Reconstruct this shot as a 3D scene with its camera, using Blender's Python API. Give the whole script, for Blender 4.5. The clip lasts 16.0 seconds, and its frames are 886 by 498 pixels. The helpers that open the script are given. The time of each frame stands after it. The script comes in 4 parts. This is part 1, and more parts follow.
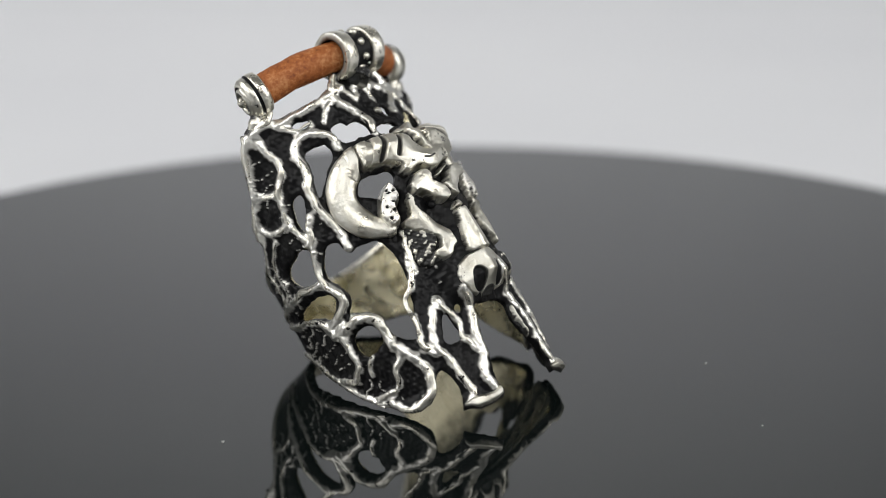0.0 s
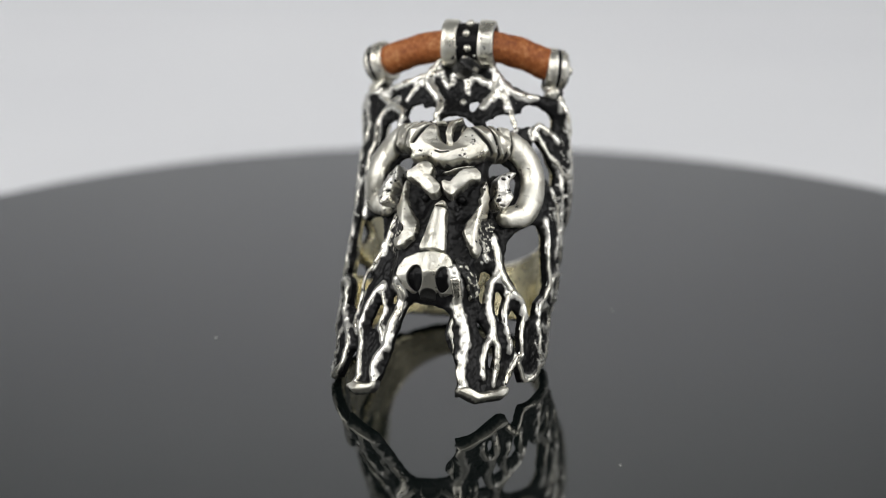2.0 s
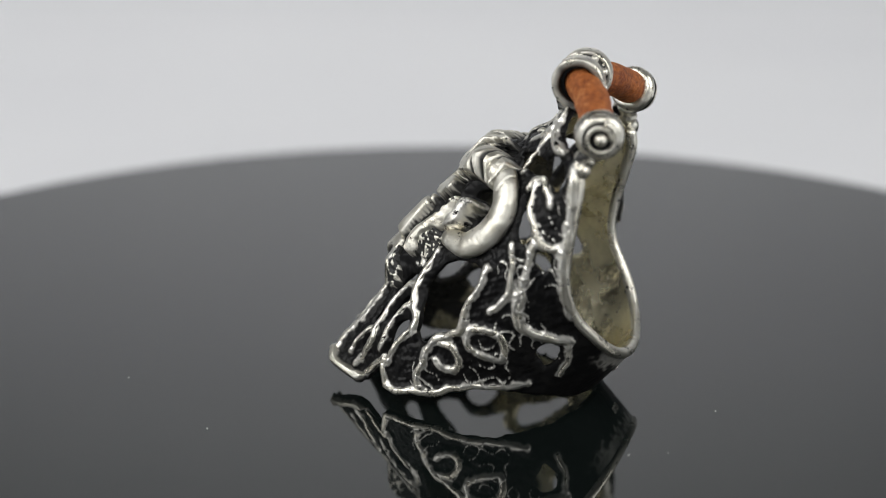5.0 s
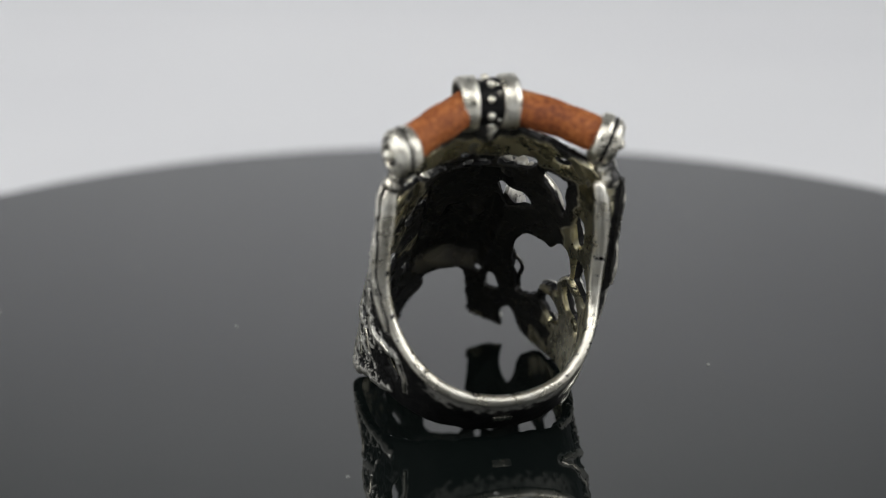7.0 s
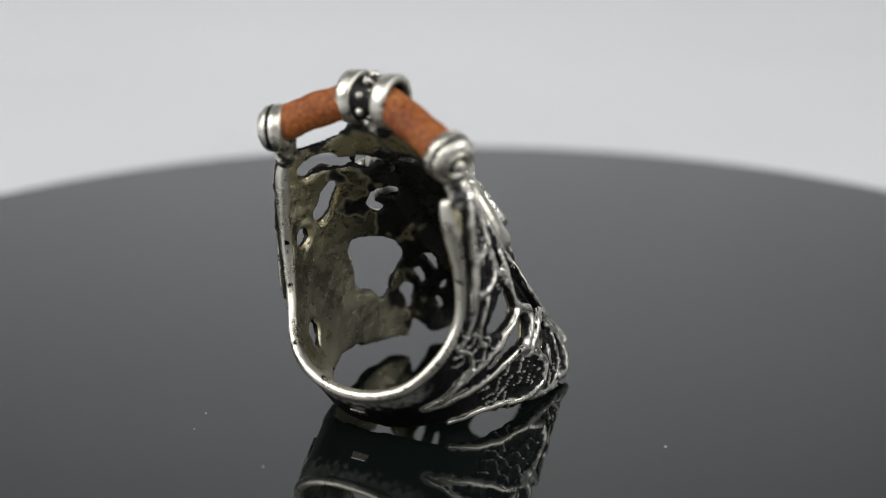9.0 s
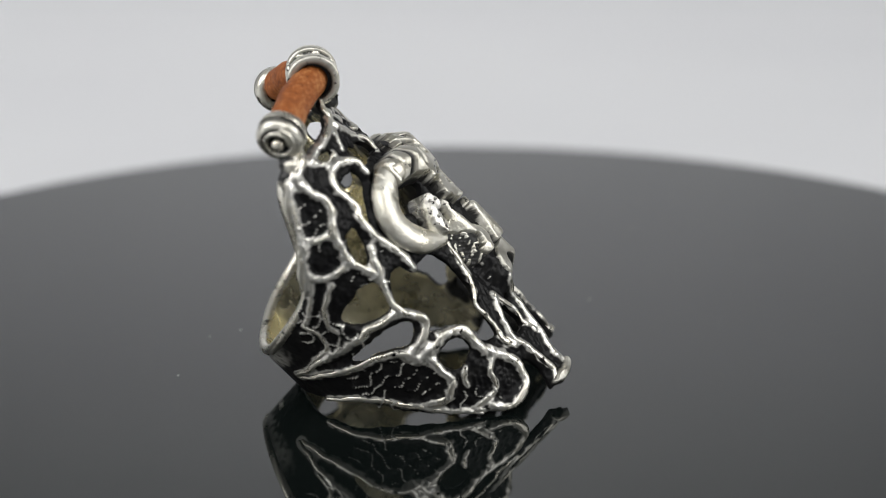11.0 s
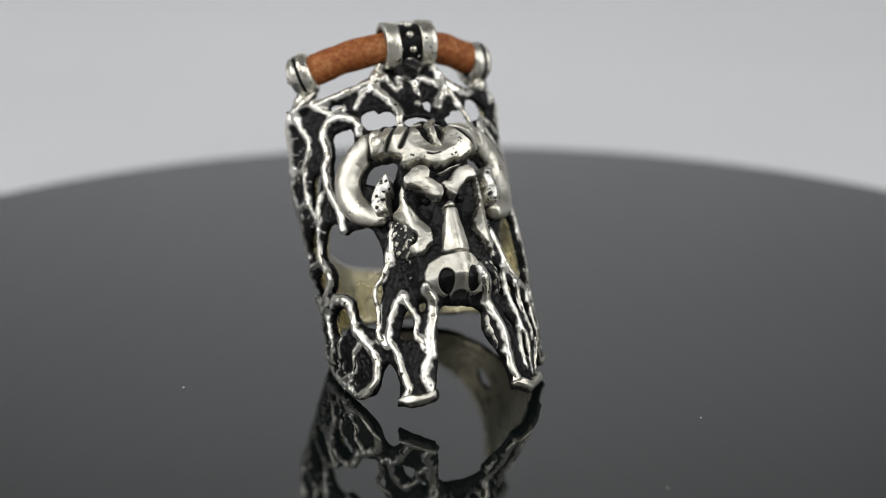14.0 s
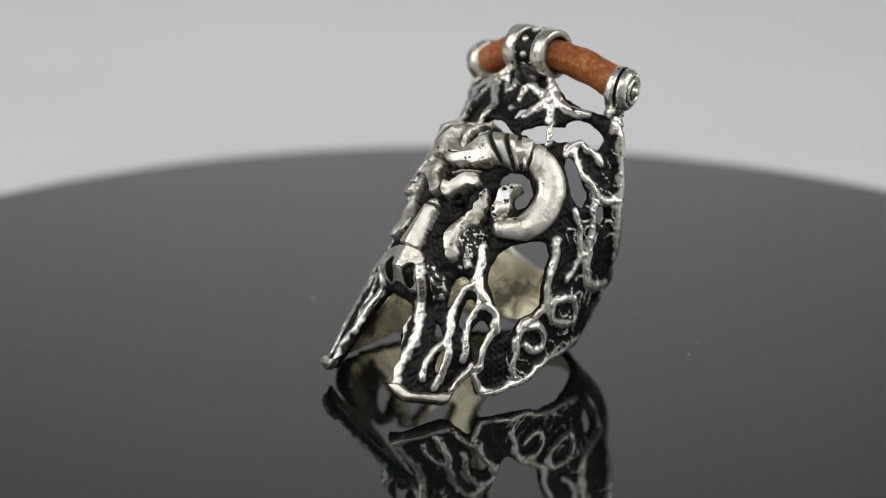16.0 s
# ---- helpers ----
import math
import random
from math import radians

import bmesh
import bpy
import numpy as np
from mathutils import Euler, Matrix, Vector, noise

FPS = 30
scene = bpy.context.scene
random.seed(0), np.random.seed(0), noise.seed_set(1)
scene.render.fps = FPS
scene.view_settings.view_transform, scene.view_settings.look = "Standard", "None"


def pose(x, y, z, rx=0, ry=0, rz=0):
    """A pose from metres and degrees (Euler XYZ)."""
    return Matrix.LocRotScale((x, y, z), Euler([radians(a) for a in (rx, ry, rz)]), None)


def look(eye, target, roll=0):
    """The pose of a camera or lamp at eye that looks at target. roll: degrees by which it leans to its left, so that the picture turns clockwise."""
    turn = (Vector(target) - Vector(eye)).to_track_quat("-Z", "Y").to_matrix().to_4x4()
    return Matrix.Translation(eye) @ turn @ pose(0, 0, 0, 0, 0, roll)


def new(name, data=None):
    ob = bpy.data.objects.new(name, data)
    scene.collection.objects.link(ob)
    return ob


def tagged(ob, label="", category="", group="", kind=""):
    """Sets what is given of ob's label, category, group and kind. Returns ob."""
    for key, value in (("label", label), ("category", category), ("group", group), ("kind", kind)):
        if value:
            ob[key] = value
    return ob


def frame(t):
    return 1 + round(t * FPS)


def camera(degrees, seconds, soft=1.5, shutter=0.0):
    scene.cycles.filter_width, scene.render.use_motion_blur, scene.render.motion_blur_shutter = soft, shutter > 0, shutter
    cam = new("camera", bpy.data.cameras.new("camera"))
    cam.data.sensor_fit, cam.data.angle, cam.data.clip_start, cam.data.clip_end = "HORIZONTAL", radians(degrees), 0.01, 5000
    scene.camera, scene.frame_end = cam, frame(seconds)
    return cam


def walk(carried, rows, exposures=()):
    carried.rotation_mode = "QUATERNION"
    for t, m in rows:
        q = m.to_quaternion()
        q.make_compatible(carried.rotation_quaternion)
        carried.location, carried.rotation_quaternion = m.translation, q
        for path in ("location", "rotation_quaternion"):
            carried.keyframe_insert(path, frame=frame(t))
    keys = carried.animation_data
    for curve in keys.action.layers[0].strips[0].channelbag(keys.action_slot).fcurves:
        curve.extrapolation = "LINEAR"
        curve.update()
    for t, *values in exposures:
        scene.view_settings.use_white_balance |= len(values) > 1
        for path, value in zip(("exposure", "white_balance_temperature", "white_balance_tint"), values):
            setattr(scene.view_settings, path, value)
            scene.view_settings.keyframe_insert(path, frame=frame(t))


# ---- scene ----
cam = camera(29.08, 16.0, soft=0.6)
EYE = (0.0, -0.162, 0.06783)
AIM = (-0.000534, -0.008452, 0.016216)
cam.data.dof.use_dof = True
cam.data.dof.focus_distance = 0.1665
cam.data.dof.aperture_fstop = 16.0
walk(cam, [(0.0, look(EYE, AIM, -0.17)), (16.0, look(EYE, AIM, -0.17))],
     exposures=[(0.0, -0.06), (12.0, -0.06), (12.5, -0.2), (13.0, -0.3), (16.0, -0.31)])

# how far the turntable has turned, in degrees, time by time
TURN = [(0.0, 47.94), (0.5, 33.93), (1.0, 19.56), (1.5, 4.3), (2.0, -11.44), (2.5, -27.31), (3.0, -43.33),
        (3.5, -58.57), (4.0, -74.27), (4.2, -80.55), (4.9, -102.7), (5.6, -124.9), (6.3, -146.6), (6.5, -152.8),
        (7.0, -166.4), (7.5, -176.1), (7.7, -181.3), (8.0, -189.0), (8.5, -201.3), (9.0, -212.4),
        (9.2, -217.6), (9.9, -235.6), (10.6, -253.5), (11.3, -270.81), (11.5, -275.53), (12.0, -288.94),
        (12.5, -301.85), (13.0, -314.34), (13.5, -327.93), (14.0, -342.1), (14.5, -357.75), (15.0, -373.76),
        (15.5, -389.59), (16.0, -405.23)]

# ---- light ----
world = bpy.data.worlds.new("studio")
scene.world = world
world.use_nodes = True
world.node_tree.nodes["Background"].inputs[0].default_value = (0.80, 0.815, 0.82, 1)
world.node_tree.nodes["Background"].inputs[1].default_value = 0.2


def softbox(name, eye, target, width, height, watts):
    lamp = bpy.data.lights.new(name, "AREA")
    lamp.shape, lamp.size, lamp.size_y, lamp.energy = "RECTANGLE", width, height, watts
    lamp.color = (1.0, 0.99, 0.975)
    ob = new(name, lamp)
    ob.matrix_world = look(eye, target)
    return ob


softbox("softbox_front", (0.0, -0.43, 0.48), (0, 0.0, 0.01), 0.46, 0.34, 1.2)
softbox("softbox_left", (-0.52, -0.17, 0.36), (0, 0.0, 0.01), 0.50, 0.48, 2.15)
softbox("softbox_right", (0.53, -0.14, 0.34), (0, 0.0, 0.01), 0.48, 0.48, 1.9)
# unseen lamp added to brighten the paper sweep and its mirror image
softbox("backdrop_fill", (-0.08, 0.33, 0.44), (-0.08, 0.70, 0.12), 0.70, 0.30, 0.95)

# ---- materials ----


def material(name, colour, rough, metal=0.0):
    m = bpy.data.materials.new(name)
    m.use_nodes = True
    b = m.node_tree.nodes["Principled BSDF"]
    b.inputs["Base Color"].default_value = (*colour, 1)
    b.inputs["Roughness"].default_value = rough
    b.inputs["Metallic"].default_value = metal
    return m, m.node_tree, b


def noise_node(tree, scale, detail=4.0, rough=0.6):
    co = tree.nodes.new("ShaderNodeTexCoord")
    n = tree.nodes.new("ShaderNodeTexNoise")
    n.inputs["Scale"].default_value, n.inputs["Detail"].default_value, n.inputs["Roughness"].default_value = scale, detail, rough
    tree.links.new(co.outputs["Object"], n.inputs["Vector"])
    return n


def ramp(tree, src, stops):
    r = tree.nodes.new("ShaderNodeValToRGB")
    while len(r.color_ramp.elements) < len(stops):
        r.color_ramp.elements.new(0.5)
    for e, (p, c) in zip(r.color_ramp.elements, stops):
        e.position, e.color = p, (*c, 1)
    tree.links.new(src, r.inputs[0])
    return r


def bump(tree, bsdf, src, strength, distance):
    b = tree.nodes.new("ShaderNodeBump")
    b.inputs["Strength"].default_value, b.inputs["Distance"].default_value = strength, distance
    tree.links.new(src, b.inputs["Height"])
    tree.links.new(b.outputs[0], bsdf.inputs["Normal"])


def silver_material(name, colour, rough, spots=0.0, spot_scale=900.0, relief=0.25, shade=0.9):
    """Polished silver with fine wear; spots: share of oxide left in small pits."""
    m, t, b = material(name, colour, rough, 1.0)
    fine = noise_node(t, 2600.0, 5.0)
    wide = noise_node(t, 420.0, 3.0)
    rr = ramp(t, wide.outputs[0], [(0.3, (rough * 0.7,) * 3), (0.7, (rough * 1.5,) * 3)])
    t.links.new(rr.outputs[0], b.inputs["Roughness"])
    tint = ramp(t, wide.outputs[0], [(0.3, tuple(c * shade * k for c, k in zip(colour, (1.0, 0.97, 0.9)))), (0.62, colour)])
    if spots:
        pit = noise_node(t, spot_scale, 4.0, 0.65)
        k = 0.5 - 0.25 + spots * 0.5
        mask = ramp(t, pit.outputs[0], [(k - 0.03, (0, 0, 0)), (k + 0.03, (1, 1, 1))])
        mix = t.nodes.new("ShaderNodeMix")
        mix.data_type = "RGBA"
        t.links.new(mask.outputs[0], mix.inputs["Factor"])
        mix.inputs["A"].default_value = (0.015, 0.015, 0.016, 1)
        t.links.new(tint.outputs[0], mix.inputs["B"])
        t.links.new(mix.outputs["Result"], b.inputs["Base Color"])
    else:
        t.links.new(tint.outputs[0], b.inputs["Base Color"])
    mid = noise_node(t, 760.0, 4.0, 0.55)
    both = t.nodes.new("ShaderNodeMath")
    both.operation, both.inputs[1].default_value = "MULTIPLY_ADD", 3.0
    t.links.new(mid.outputs[0], both.inputs[0])
    t.links.new(fine.outputs[0], both.inputs[2])
    bump(t, b, both.outputs[0], relief, 0.00009)
    return m


SILVER = silver_material("polished_silver", (0.9, 0.88, 0.795), 0.29, spots=0.22, spot_scale=1000, relief=0.4)
SILVER_FACE = silver_material("worn_silver", (0.83, 0.815, 0.74), 0.37, spots=0.17, spot_scale=900, relief=0.42)
SILVER_PIT = silver_material("pitted_silver", (0.92, 0.905, 0.85), 0.30, spots=0.27, spot_scale=1300, relief=0.6)
SILVER_IN = silver_material("satin_silver", (0.92, 0.86, 0.62), 0.25, spots=0.08, spot_scale=350, relief=0.45, shade=0.7)


def oxide_shaded(m):
    """Lets the mesh say where the bare silver has turned black; on the lining, painted shade too."""
    t = m.node_tree
    b = t.nodes["Principled BSDF"]
    at = t.nodes.new("ShaderNodeAttribute")
    at.attribute_name = "oxide_shade"
    old = b.inputs["Base Color"].links[0].from_socket
    mix = t.nodes.new("ShaderNodeMix")
    mix.data_type = "RGBA"
    t.links.new(at.outputs["Fac"], mix.inputs["Factor"])
    t.links.new(old, mix.inputs["A"])
    mix.inputs["B"].default_value = (0.016, 0.016, 0.015, 1)
    t.links.new(mix.outputs["Result"], b.inputs["Base Color"])
    metal = ramp(t, at.outputs["Fac"], [(0.3, (1, 1, 1)), (0.7, (0, 0, 0))])
    t.links.new(metal.outputs[0], b.inputs["Metallic"])
    return m


LINING = oxide_shaded(SILVER_IN)
for m in (SILVER, SILVER_FACE, SILVER_PIT):
    oxide_shaded(m)


def oxide_material():
    m, t, b = material("black_oxide", (0.014, 0.014, 0.015), 0.32, 0.0)
    b.inputs["Specular IOR Level"].default_value = 0.2
    n = noise_node(t, 800.0, 3.0, 0.5)
    w = noise_node(t, 380.0, 3.0)
    c = ramp(t, n.outputs[0], [(0.5, (0.005, 0.005, 0.0055)), (0.74, (0.012, 0.012, 0.0115))])
    # sparse bright specks: silver worn through, and glints painted into the colour
    glint_speck = noise_node(t, 1100.0, 4.0, 0.7)
    worn = ramp(t, glint_speck.outputs[0], [(0.72, (0, 0, 0)), (0.75, (1, 1, 1))])
    mix = t.nodes.new("ShaderNodeMix")
    mix.data_type = "RGBA"
    t.links.new(worn.outputs[0], mix.inputs["Factor"])
    t.links.new(c.outputs[0], mix.inputs["A"])
    mix.inputs["B"].default_value = (0.75, 0.73, 0.67, 1)
    t.links.new(mix.outputs["Result"], b.inputs["Base Color"])
    t.links.new(worn.outputs[0], b.inputs["Metallic"])
    r = ramp(t, w.outputs[0], [(0.3, (0.30,) * 3), (0.7, (0.46,) * 3)])
    t.links.new(r.outputs[0], b.inputs["Roughness"])
    bump(t, b, n.outputs[0], 0.1, 0.0003)
    return m


OXIDE = oxide_material()


def cast_material():
    """Oxidised silver whose high ground has been polished bright; the mesh says where."""
    m = oxide_material()
    m.name = "cast_silver"
    t = m.node_tree
    b = t.nodes["Principled BSDF"]
    at = t.nodes.new("ShaderNodeAttribute")
    at.attribute_name = "polish_glint"
    for socket, value in (("Base Color", (0.93, 0.915, 0.85, 1)), ("Metallic", (1, 1, 1, 1)), ("Roughness", (0.34, 0.34, 0.34, 1))):
        old = b.inputs[socket].links[0].from_socket
        mix = t.nodes.new("ShaderNodeMix")
        mix.data_type = "RGBA"
        t.links.new(at.outputs["Fac"], mix.inputs["Factor"])
        t.links.new(old, mix.inputs["A"])
        mix.inputs["B"].default_value = value
        t.links.new(mix.outputs["Result"], b.inputs[socket])
    return m


CAST = cast_material()


def leather_material():
    m, t, b = material("tan_leather", (0.42, 0.16, 0.06), 0.62)
    n = noise_node(t, 2000.0, 4.0, 0.65)
    w = noise_node(t, 160.0, 3.0)
    mix = t.nodes.new("ShaderNodeMath")
    mix.operation = "ADD"
    t.links.new(n.outputs[0], mix.inputs[0])
    t.links.new(w.outputs[0], mix.inputs[1])
    half = t.nodes.new("ShaderNodeMath")
    half.operation, half.inputs[1].default_value = "MULTIPLY", 0.5
    t.links.new(mix.outputs[0], half.inputs[0])
    c = ramp(t, half.outputs[0], [(0.36, (0.19, 0.045, 0.01)), (0.5, (0.42, 0.125, 0.027)), (0.62, (0.62, 0.28, 0.105))])
    t.links.new(c.outputs[0], b.inputs["Base Color"])
    bump(t, b, n.outputs[0], 0.7, 0.0002)
    return m


LEATHER = leather_material()


def acrylic_material():
    m, t, b = material("black_acrylic", (0.005, 0.0072, 0.0068), 0.03)
    b.inputs["IOR"].default_value = 1.67
    n = noise_node(t, 30.0, 3.0)
    r = ramp(t, n.outputs[0], [(0.3, (0.02,) * 3), (0.7, (0.045,) * 3)])
    t.links.new(r.outputs[0], b.inputs["Roughness"])
    return m


ACRYLIC = acrylic_material()
DUST, _, _ = material("pale_dust", (0.6, 0.6, 0.58), 0.9)


def paper_material():
    m, t, b = material("white_paper", (0.82, 0.81, 0.83), 0.85)
    n = noise_node(t, 6.0, 3.0)
    c = ramp(t, n.outputs[0], [(0.3, (0.79, 0.80, 0.83)), (0.7, (0.83, 0.84, 0.865))])
    t.links.new(c.outputs[0], b.inputs["Base Color"])
    g = noise_node(t, 900.0, 3.0)
    bump(t, b, g.outputs[0], 0.1, 0.0002)
    return m


PAPER = paper_material()
WALL, _, _ = material("grey_wall", (0.30, 0.30, 0.31), 0.9)

# ---- mesh helpers ----


def mesh_object(name, verts, faces, mats, parent=None, label="", smooth=True, slots=None):
    me = bpy.data.meshes.new(name)
    me.from_pydata([tuple(v) for v in verts], [], [tuple(f) for f in faces])
    for m in mats:
        me.materials.append(m)
    if slots is not None:
        me.polygons.foreach_set("material_index", slots)
    me.polygons.foreach_set("use_smooth", [smooth] * len(me.polygons))
    me.update()
    ob = new(name, me)
    ob.parent = parent
    if label:
        tagged(ob, label)
    return ob


def lathe(profile, segs, closed=False):
    """Turn (along, radius) pairs round the local x axis."""
    verts, faces, n = [], [], len(profile)
    for i in range(segs):
        a = 2 * math.pi * i / segs
        for x, r in profile:
            verts.append((x, r * math.cos(a), r * math.sin(a)))
    for i in range(segs):
        j = (i + 1) % segs
        for k in range(n if closed else n - 1):
            l = (k + 1) % n
            faces.append((i * n + k, j * n + k, j * n + l, i * n + l))
    return np.array(verts), faces


def place(verts, origin, along):
    """Carry lathe vertices so that their x axis points along."""
    q = Vector(along).to_track_quat("X", "Z").to_matrix()
    return np.asarray(verts) @ np.array(q).T + np.array(origin)


def ball(centre, r, squash=1.0, segs=10):
    prof = [(-r * squash * math.cos(a), max(r * math.sin(a), 1e-7)) for a in np.linspace(0, math.pi, 8)]
    v, f = lathe(prof, segs)
    return v + np.array(centre), f


def smooth_line(pts, steps=6):
    """Catmull-Rom through the points."""
    p = np.array(pts, float)
    p = np.vstack([2 * p[0] - p[1], p, 2 * p[-1] - p[-2]])
    out = []
    for i in range(1, len(p) - 2):
        a, b, c, d = p[i - 1:i + 3]
        for t in np.linspace(0, 1, steps, endpoint=False):
            out.append(0.5 * (2 * b + (c - a) * t + (2 * a - 5 * b + 4 * c - d) * t * t + (3 * b - a - 3 * c + d) * t ** 3))
    out.append(p[-2])
    return np.array(out)


def tube(path, radii, segs=10):
    """A round bar along a path, with domed ends."""
    path = np.array(path)
    tan = np.gradient(path, axis=0)
    tan /= np.linalg.norm(tan, axis=1)[:, None] + 1e-12
    rings, up = [], np.array([0.3, -0.5, 0.8])
    extra = [(0, -0.85, 0.45), (0, -0.5, 0.85)], [(-1, 0.5, 0.85), (-1, 0.85, 0.45)]
    seq = [(i, off, k) for i, off, k in extra[0]] + [(i, 0.0, 1.0) for i in range(len(path))] + [(len(path) - 1, o, k) for _, o, k in extra[1]]
    for i, off, k in seq:
        u = up - tan[i] * (up @ tan[i])
        u /= np.linalg.norm(u)
        w = np.cross(tan[i], u)
        up = u
        for j in range(segs):
            a = 2 * math.pi * j / segs
            rings.append(path[i] + tan[i] * off * radii[i] + (u * math.cos(a) + w * math.sin(a)) * radii[i] * k)
    n = len(seq)
    faces = [(i * segs + j, i * segs + (j + 1) % segs, (i + 1) * segs + (j + 1) % segs, (i + 1) * segs + j)
             for i in range(n - 1) for j in range(segs)]
    faces.append(tuple(range(segs))[::-1])
    faces.append(tuple(range((n - 1) * segs, n * segs)))
    return np.array(rings), faces


# ---- setting ----


def backdrop_sweep():
    pts = [(-1.1, -0.03), (0.55, -0.03)]
    pts += [(0.55 + 0.2 * math.sin(a), 0.17 - 0.2 * math.cos(a)) for a in np.linspace(0.1, math.pi / 2, 12)]
    pts += [(0.75, 0.62)]
    verts = [(x, y, z) for y, z in pts for x in (-1.1, 1.1)]
    faces = [(2 * i, 2 * i + 1, 2 * i + 3, 2 * i + 2) for i in range(len(pts) - 1)]
    ob = mesh_object("backdrop", verts, faces, [PAPER])
    mod = ob.modifiers.new("thickness", "SOLIDIFY")
    mod.thickness, mod.offset = 0.002, -1
    return tagged(ob, "plain white paper sweep behind the turntable", "backdrop", kind="structure")


backdrop_sweep()


# ---- turntable ----


def make_turntable():
    root = tagged(new("turntable"), "round glossy black acrylic turntable disc, slowly turning", "turntable")
    r, e = 0.0894, 0.0008
    prof = [(0.0, 1e-6), (0.0, r - e)] + [(-e + e * math.cos(a), r - e + e * math.sin(a)) for a in np.linspace(0.3, 1.57, 4)]
    prof += [(-0.005, r), (-0.006, r - 0.001), (-0.006, 1e-6)]
    v, f = lathe(prof, 256)
    mesh_object("disc", place(v, (0, 0, 0), (0, 0, 1)), f, [ACRYLIC], root, smooth=False)
    prof = [(-0.0062, 1e-6), (-0.0062, 0.05), (-0.008, 0.052), (-0.028, 0.052), (-0.028, 1e-6)]
    v, f = lathe(prof, 64)
    mesh_object("base", place(v, (0, 0, 0), (0, 0, 1)), f, [WALL], root, "plain round base under the disc", smooth=False)
    rnd = random.Random(4)
    verts, faces = [], []
    for i in range(15):
        a, d, k = rnd.uniform(0, 6.283), 0.022 + 0.055 * rnd.random(), rnd.uniform(0.00005, 0.00014)
        bv, bf = ball((d * math.cos(a), d * math.sin(a), k * 0.5), k, 1.0, 6)
        faces += [tuple(q + len(verts) for q in x) for x in bf]
        verts += list(bv)
    tagged(mesh_object("dust", verts, faces, [DUST], root, "tiny pale dust specks"), kind="stuff")
    return root


turntable = make_turntable()

# ---- the ring: a finger tube that leans 48 degrees forward, unrolled into
#      turn (degrees from its crest) and length along it (millimetres) ----
LEAN = 0.84564
AXIS = np.array([0, -math.cos(LEAN), -math.sin(LEAN)])
CREST = np.array([0, -math.sin(LEAN), math.cos(LEAN)])
ORIGIN = np.array([-0.94, 0, 67.83]) + AXIS * 38.07 - CREST * 44.45
RT = 10.75


def soft_step(x):
    x = np.clip(x, 0, 1)
    return x * x * (3 - 2 * x)


def swell(th, s):
    """How far the mask stands above the tube, in millimetres."""
    th, s = np.asarray(th, float), np.asarray(s, float)
    a = np.abs(th - 1.5)
    h = 1.6 * soft_step((27 - a) / 11) * soft_step((s + 10.5) / 2.5) * soft_step((9.5 - s) / 2.5)
    h = h + 0.6 * np.exp(-((th - 1.5) / 8) ** 2) * soft_step((s + 2.0) / 2) * soft_step((9.0 - s) / 2)
    h = h - 0.75 * np.exp(-(th / 32) ** 2) * soft_step((-11.2 - s) / 2.5) * soft_step((s + 19.5) / 2.5)
    for c in (-8.5, 11.5):
        h = h - 0.9 * np.exp(-((th - c) / 5) ** 2 - ((s + 0.2) / 1.9) ** 2)
    return h


def bulge(th):
    """The band hangs a little lower than a true circle."""
    th = np.abs((np.asarray(th, float) + 180) % 360 - 180)
    return 1.3 * soft_step((th - 100) / 55)


def flare(th, s):
    """How far the flanks stand out beyond a true circle, most at their back corners; one foot tucks in."""
    th, s = np.asarray(th, float), np.asarray(s, float)
    a = np.abs(th)
    out = soft_step((a - 46) / 24) * soft_step((128 - a) / 28) * soft_step((np.where(th < 0, 15, 7) - s) / np.where(th < 0, 7, 4.5))
    out = out * (np.where(th < 0, 0.5, 0.36) + 0.27 * soft_step((-3 - s) / 6) + 0.5 * soft_step((-12 - s) / 4))
    return out - 0.8 * soft_step((th - 30) / 22) * soft_step((82 - th) / 16) * soft_step((s - 11) / 5)


def on_tube(th, s, r):
    a = np.radians(np.asarray(th, float))[..., None]
    s, r = np.asarray(s, float)[..., None], (np.asarray(r, float) + 0.22 + bulge(th) + flare(th, s))[..., None]
    p = ORIGIN + AXIS * s + (np.array([1.0, 0, 0]) * np.sin(a) + CREST * np.cos(a)) * r
    return p * 0.001


def loop_of(points, steps=4):
    """A closed smooth outline through (turn, length) points, in millimetres on the unrolled tube."""
    p = np.array(points, float) * [RT * math.pi / 180, 1]
    n, out = len(p), []
    for i in range(n):
        a, b, c, d = p[i - 1], p[i], p[(i + 1) % n], p[(i + 2) % n]
        for t in np.linspace(0, 1, steps, endpoint=False):
            out.append(0.5 * (2 * b + (c - a) * t + (2 * a - 5 * b + 4 * c - d) * t * t + (3 * b - a - 3 * c + d) * t ** 3))
    return np.array(out)


def inside_distance(u, s, loop):
    """Distance to the outline, positive inside."""
    d2 = np.full(u.shape, 1e9)
    inside = np.zeros(u.shape, bool)
    for (ax, ay), (bx, by) in zip(loop, np.roll(loop, -1, axis=0)):
        ex, ey = bx - ax, by - ay
        t = np.clip(((u - ax) * ex + (s - ay) * ey) / (ex * ex + ey * ey + 1e-12), 0, 1)
        d2 = np.minimum(d2, (u - ax - t * ex) ** 2 + (s - ay - t * ey) ** 2)
        cross = (ay > s) != (by > s)
        with np.errstate(divide="ignore", invalid="ignore"):
            inside ^= cross & (u < (bx - ax) * (s - ay) / (by - ay + 1e-15) + ax)
    d = np.sqrt(d2)
    return np.where(inside, d, -d)


